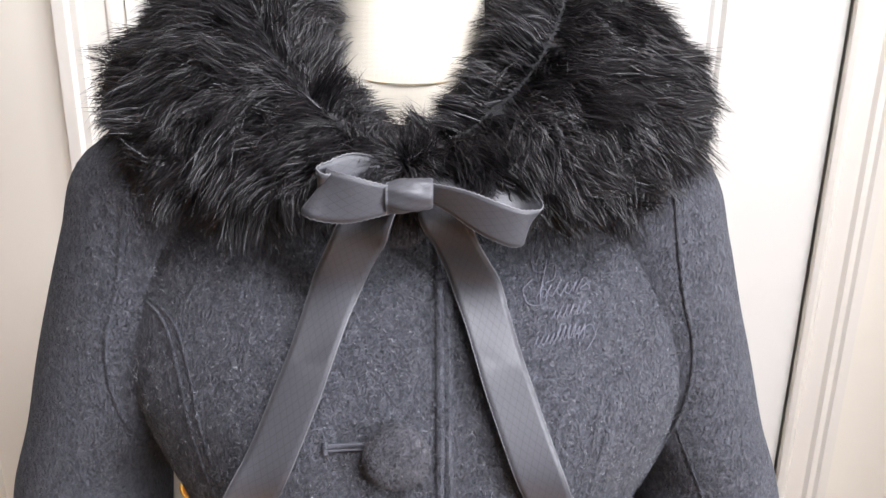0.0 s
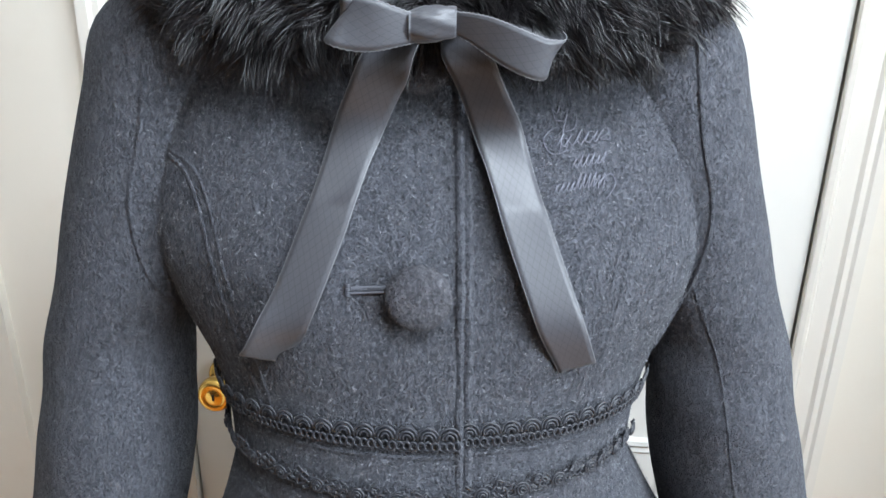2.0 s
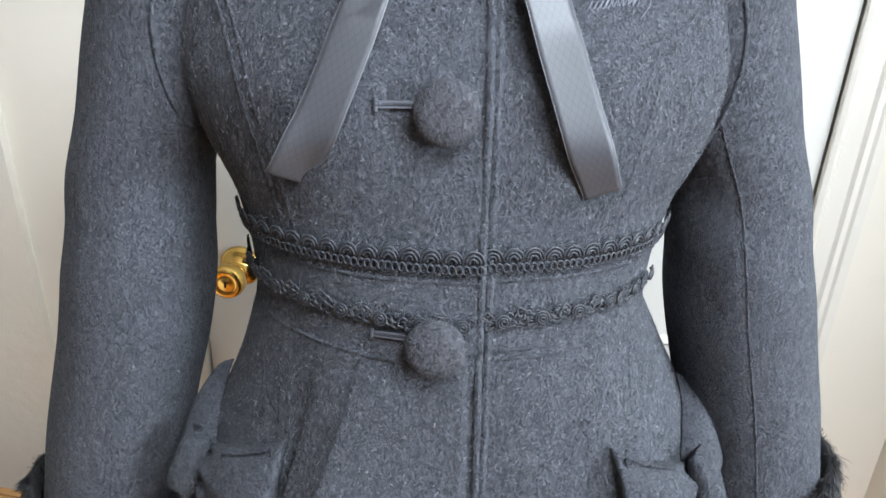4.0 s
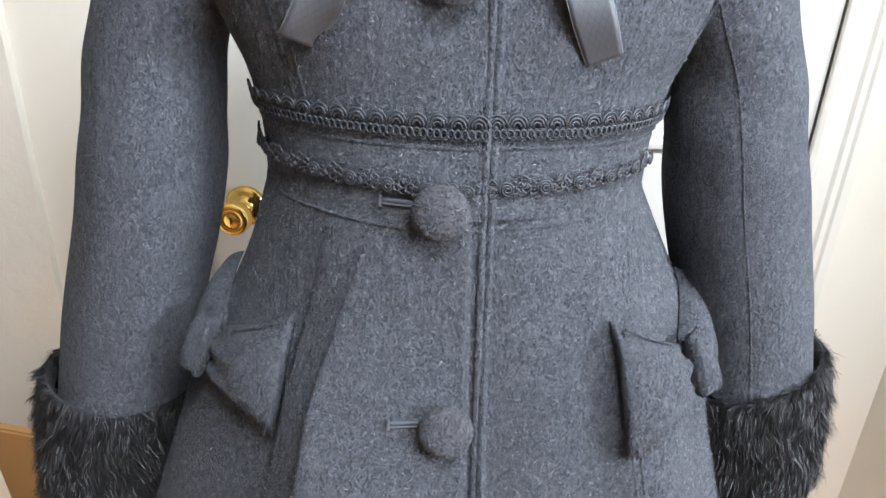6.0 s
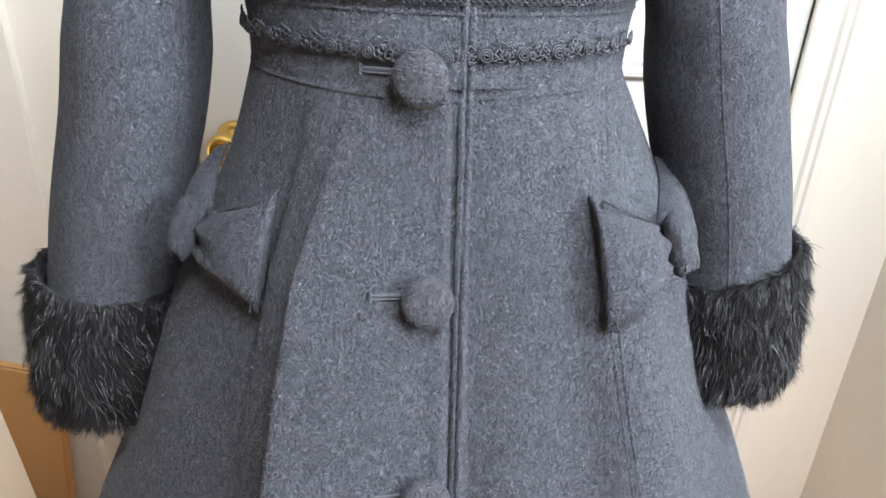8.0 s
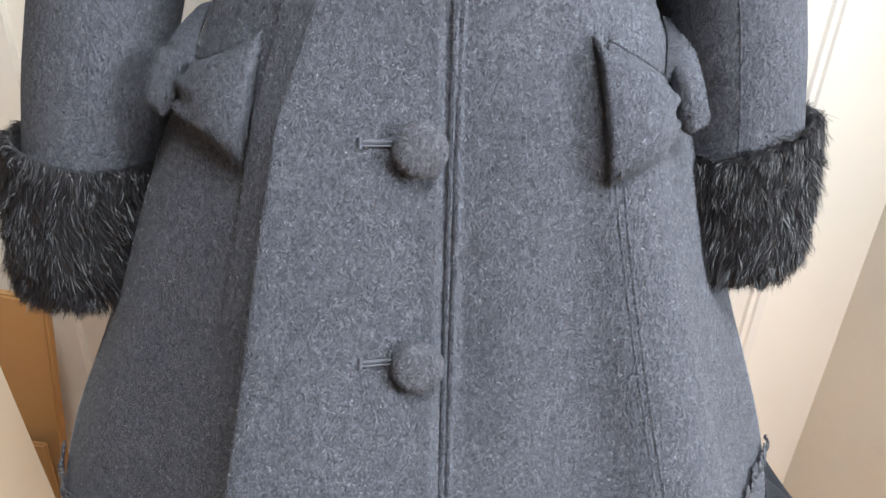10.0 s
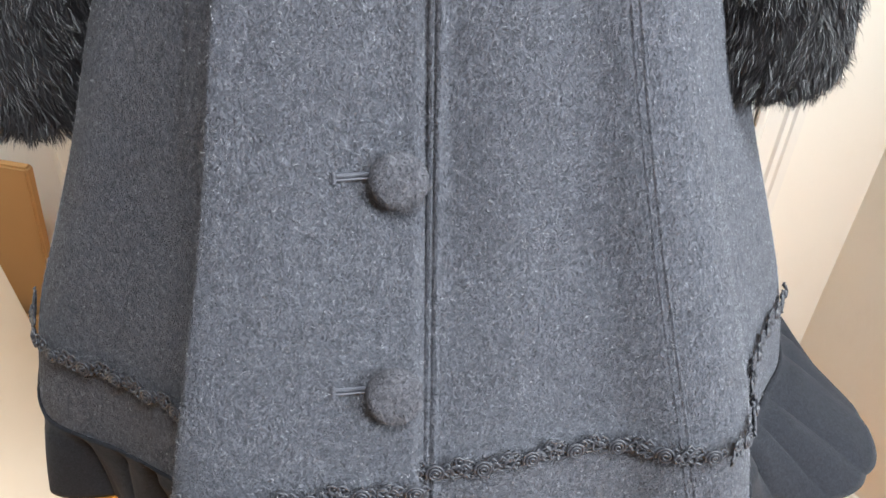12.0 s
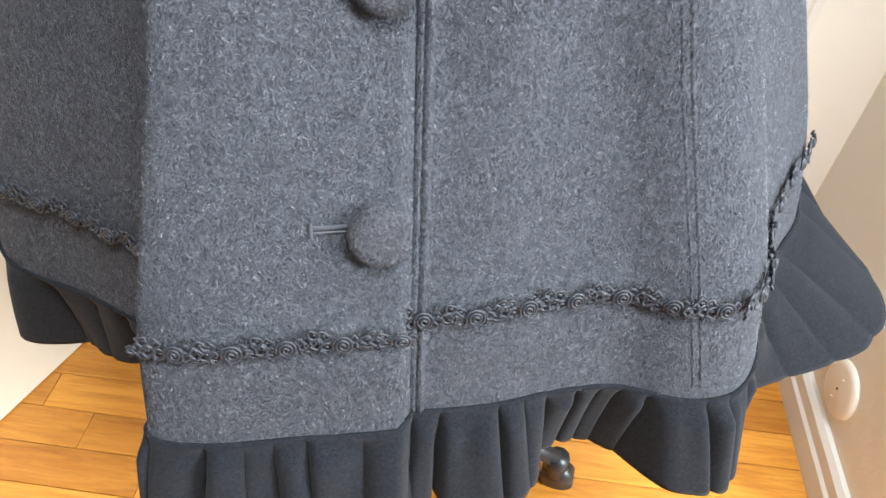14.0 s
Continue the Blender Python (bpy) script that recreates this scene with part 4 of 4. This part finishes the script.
ribbon("ribbon_loop", [(-0.014, 0.616, 1.468), (-0.028, 0.610, 1.473), (-0.042, 0.604, 1.470), (-0.0500, 0.600, 1.4675), (-0.046, 0.5955, 1.466), (-0.031, 0.594, 1.464), (-0.012, 0.600, 1.463)],
       [(0, 0.25, 1), (0.25, 0.2, 1), (0.55, 0.05, 0.85), (0.6, 0.0, 0.8), (0.55, -0.05, 0.85), (0.25, -0.15, 1), (0, -0.1, 1)], 0.0265, bow, pinch=0.45)
ribbon("ribbon_loop", [(0.006, 0.604, 1.467), (0.022, 0.600, 1.462), (0.040, 0.598, 1.4535), (0.054, 0.600, 1.4485), (0.0605, 0.607, 1.450), (0.056, 0.615, 1.457), (0.038, 0.618, 1.466), (0.020, 0.616, 1.471), (0.006, 0.612, 1.470)],
       [(0, -0.5, 1), (0.15, -0.45, 1), (0.3, -0.3, 1), (0.38, -0.1, 1), (0.4, 0.1, 1), (0.3, 0.4, 0.9), (0.2, 0.7, 0.7), (0.1, 0.8, 0.6), (0, 0.7, 0.7)], 0.021, bow, pinch=0.45)


# ---- embroidery: looping thread strokes and a little crown ----
def embroidery():
    p = Pile()
    rng = random.Random(4)

    def stroke(pts, n=40, r=0.00034):
        line = catmull(pts, n)
        p.tube([front(x, z, 0.0005)[0] for x, z in line], r, 4)

    def scribble(x0, z0, n, w, h, slant=0.25):
        pts = []
        for i in range(n):
            hh = h * rng.uniform(0.5, 1.0)
            x = x0 + i * w
            pts += [(x, z0 + i * 0.0006), (x + w * 0.55 + hh * slant, z0 + hh + i * 0.0006), (x + w * 0.25 + hh * slant * 0.5, z0 + hh * 0.5), (x + w * 0.7, z0 + i * 0.0006)]
        stroke(pts, n * 22)
    X, Z = 0.068, 1.386
    scribble(X + 0.004, Z + 0.010, 5, 0.0052, 0.011)
    scribble(X + 0.013, Z - 0.002, 6, 0.0036, 0.007)
    scribble(X + 0.002, Z - 0.016, 10, 0.0032, 0.008)
    stroke([(X + 0.002, Z + 0.020), (X - 0.004, Z + 0.014), (X, Z + 0.006), (X + 0.009, Z + 0.007), (X + 0.010, Z + 0.014), (X + 0.005, Z + 0.013)], 40)
    stroke([(X + 0.006, Z + 0.008), (X + 0.010, Z + 0.026), (X + 0.016, Z + 0.028), (X + 0.015, Z + 0.020), (X + 0.009, Z + 0.018)], 40)
    stroke([(X + 0.028, Z + 0.012), (X + 0.034, Z + 0.020), (X + 0.037, Z + 0.014), (X + 0.031, Z + 0.014), (X + 0.038, Z + 0.018)], 40)
    stroke([(X + 0.030, Z - 0.010), (X + 0.037, Z - 0.006), (X + 0.040, Z - 0.012), (X + 0.034, Z - 0.020)], 30)
    cr = [(X + 0.003, Z + 0.024), (X + 0.001, Z + 0.031), (X + 0.004, Z + 0.028), (X + 0.006, Z + 0.033), (X + 0.008, Z + 0.028), (X + 0.011, Z + 0.031), (X + 0.009, Z + 0.024), (X + 0.003, Z + 0.024)]
    for a, b in zip(cr, cr[1:]):
        stroke([a, b], 6)
    p.done("embroidery", THREAD, coat, "tone-on-tone looping script embroidery with a small crown")


embroidery()


# ---- loose wool fibres ----
def fuzz(parts, count, seed, length=0.0032):
    rng = np.random.default_rng(seed)
    roots, nrm, dirs = [], [], []
    for ob in parts:
        me = ob.data
        area = np.array([f.area for f in me.polygons])
        ok = np.array([f.center.y < 0.74 and f.area < 0.001 for f in me.polygons])
        area = area * ok
        pick = rng.choice(len(area), size=int(count * area.sum()), p=area / area.sum())
        for i in pick:
            f = me.polygons[i]
            w = rng.dirichlet(np.ones(len(f.vertices)))
            q = np.zeros(3)
            for a, v in zip(w, f.vertices):
                q += a * np.array(me.vertices[v].co)
            n = np.array(f.normal)
            c = q - np.array((0.28 * np.sign(q[0]) if abs(q[0]) > 0.19 and ob.name.startswith("sleeve") else 0, 0.70, q[2]))
            if n.dot(c) < 0:
                n = -n
            d = np.cross(n, rng.normal(size=3))
            roots.append(q), nrm.append(n), dirs.append(d / (np.linalg.norm(d) + 1e-9))
    ob = fur_mesh("wool_fuzz", roots, nrm, dirs, length, 0.00010, coat, "fine pale loose fibres on the wool", seed, lift=0.35, clump=0.0, wild=0.55)
    ob.data.materials[0] = FUZZ


fuzz([bodice, skirt], 75000, 77)
fuzz([SLEEVES[-1], SLEEVES[1]], 18000, 78, 0.0022)

# ---- floor boards ----
W = 0.0645
cols = {}
rng = random.Random(9)
row = 0
y = -0.60
while y < YD + 0.02:
    x = -1.6 + rng.uniform(-0.7, 0)
    while x < 0.75:
        L = rng.choice((0.45, 0.6, 0.75, 0.95))
        x1 = min(x + L, 0.665)
        if x1 - x > 0.05 and x1 > -1.6:
            key = round(L, 2)
            if key not in cols:
                bm = box_bm(0, L - 0.0008, 0, W - 0.0010, -0.014, 0, 0.0009, 1)
                me = bpy.data.meshes.new("plank")
                bm.to_mesh(me)
                bm.free()
                me.materials.append(OAK)
                cols[key] = me
            ob = new("plank", cols[key])
            ob.location = (x, y, 0)
            ob.parent = FLOOR
        x += L
    y += W
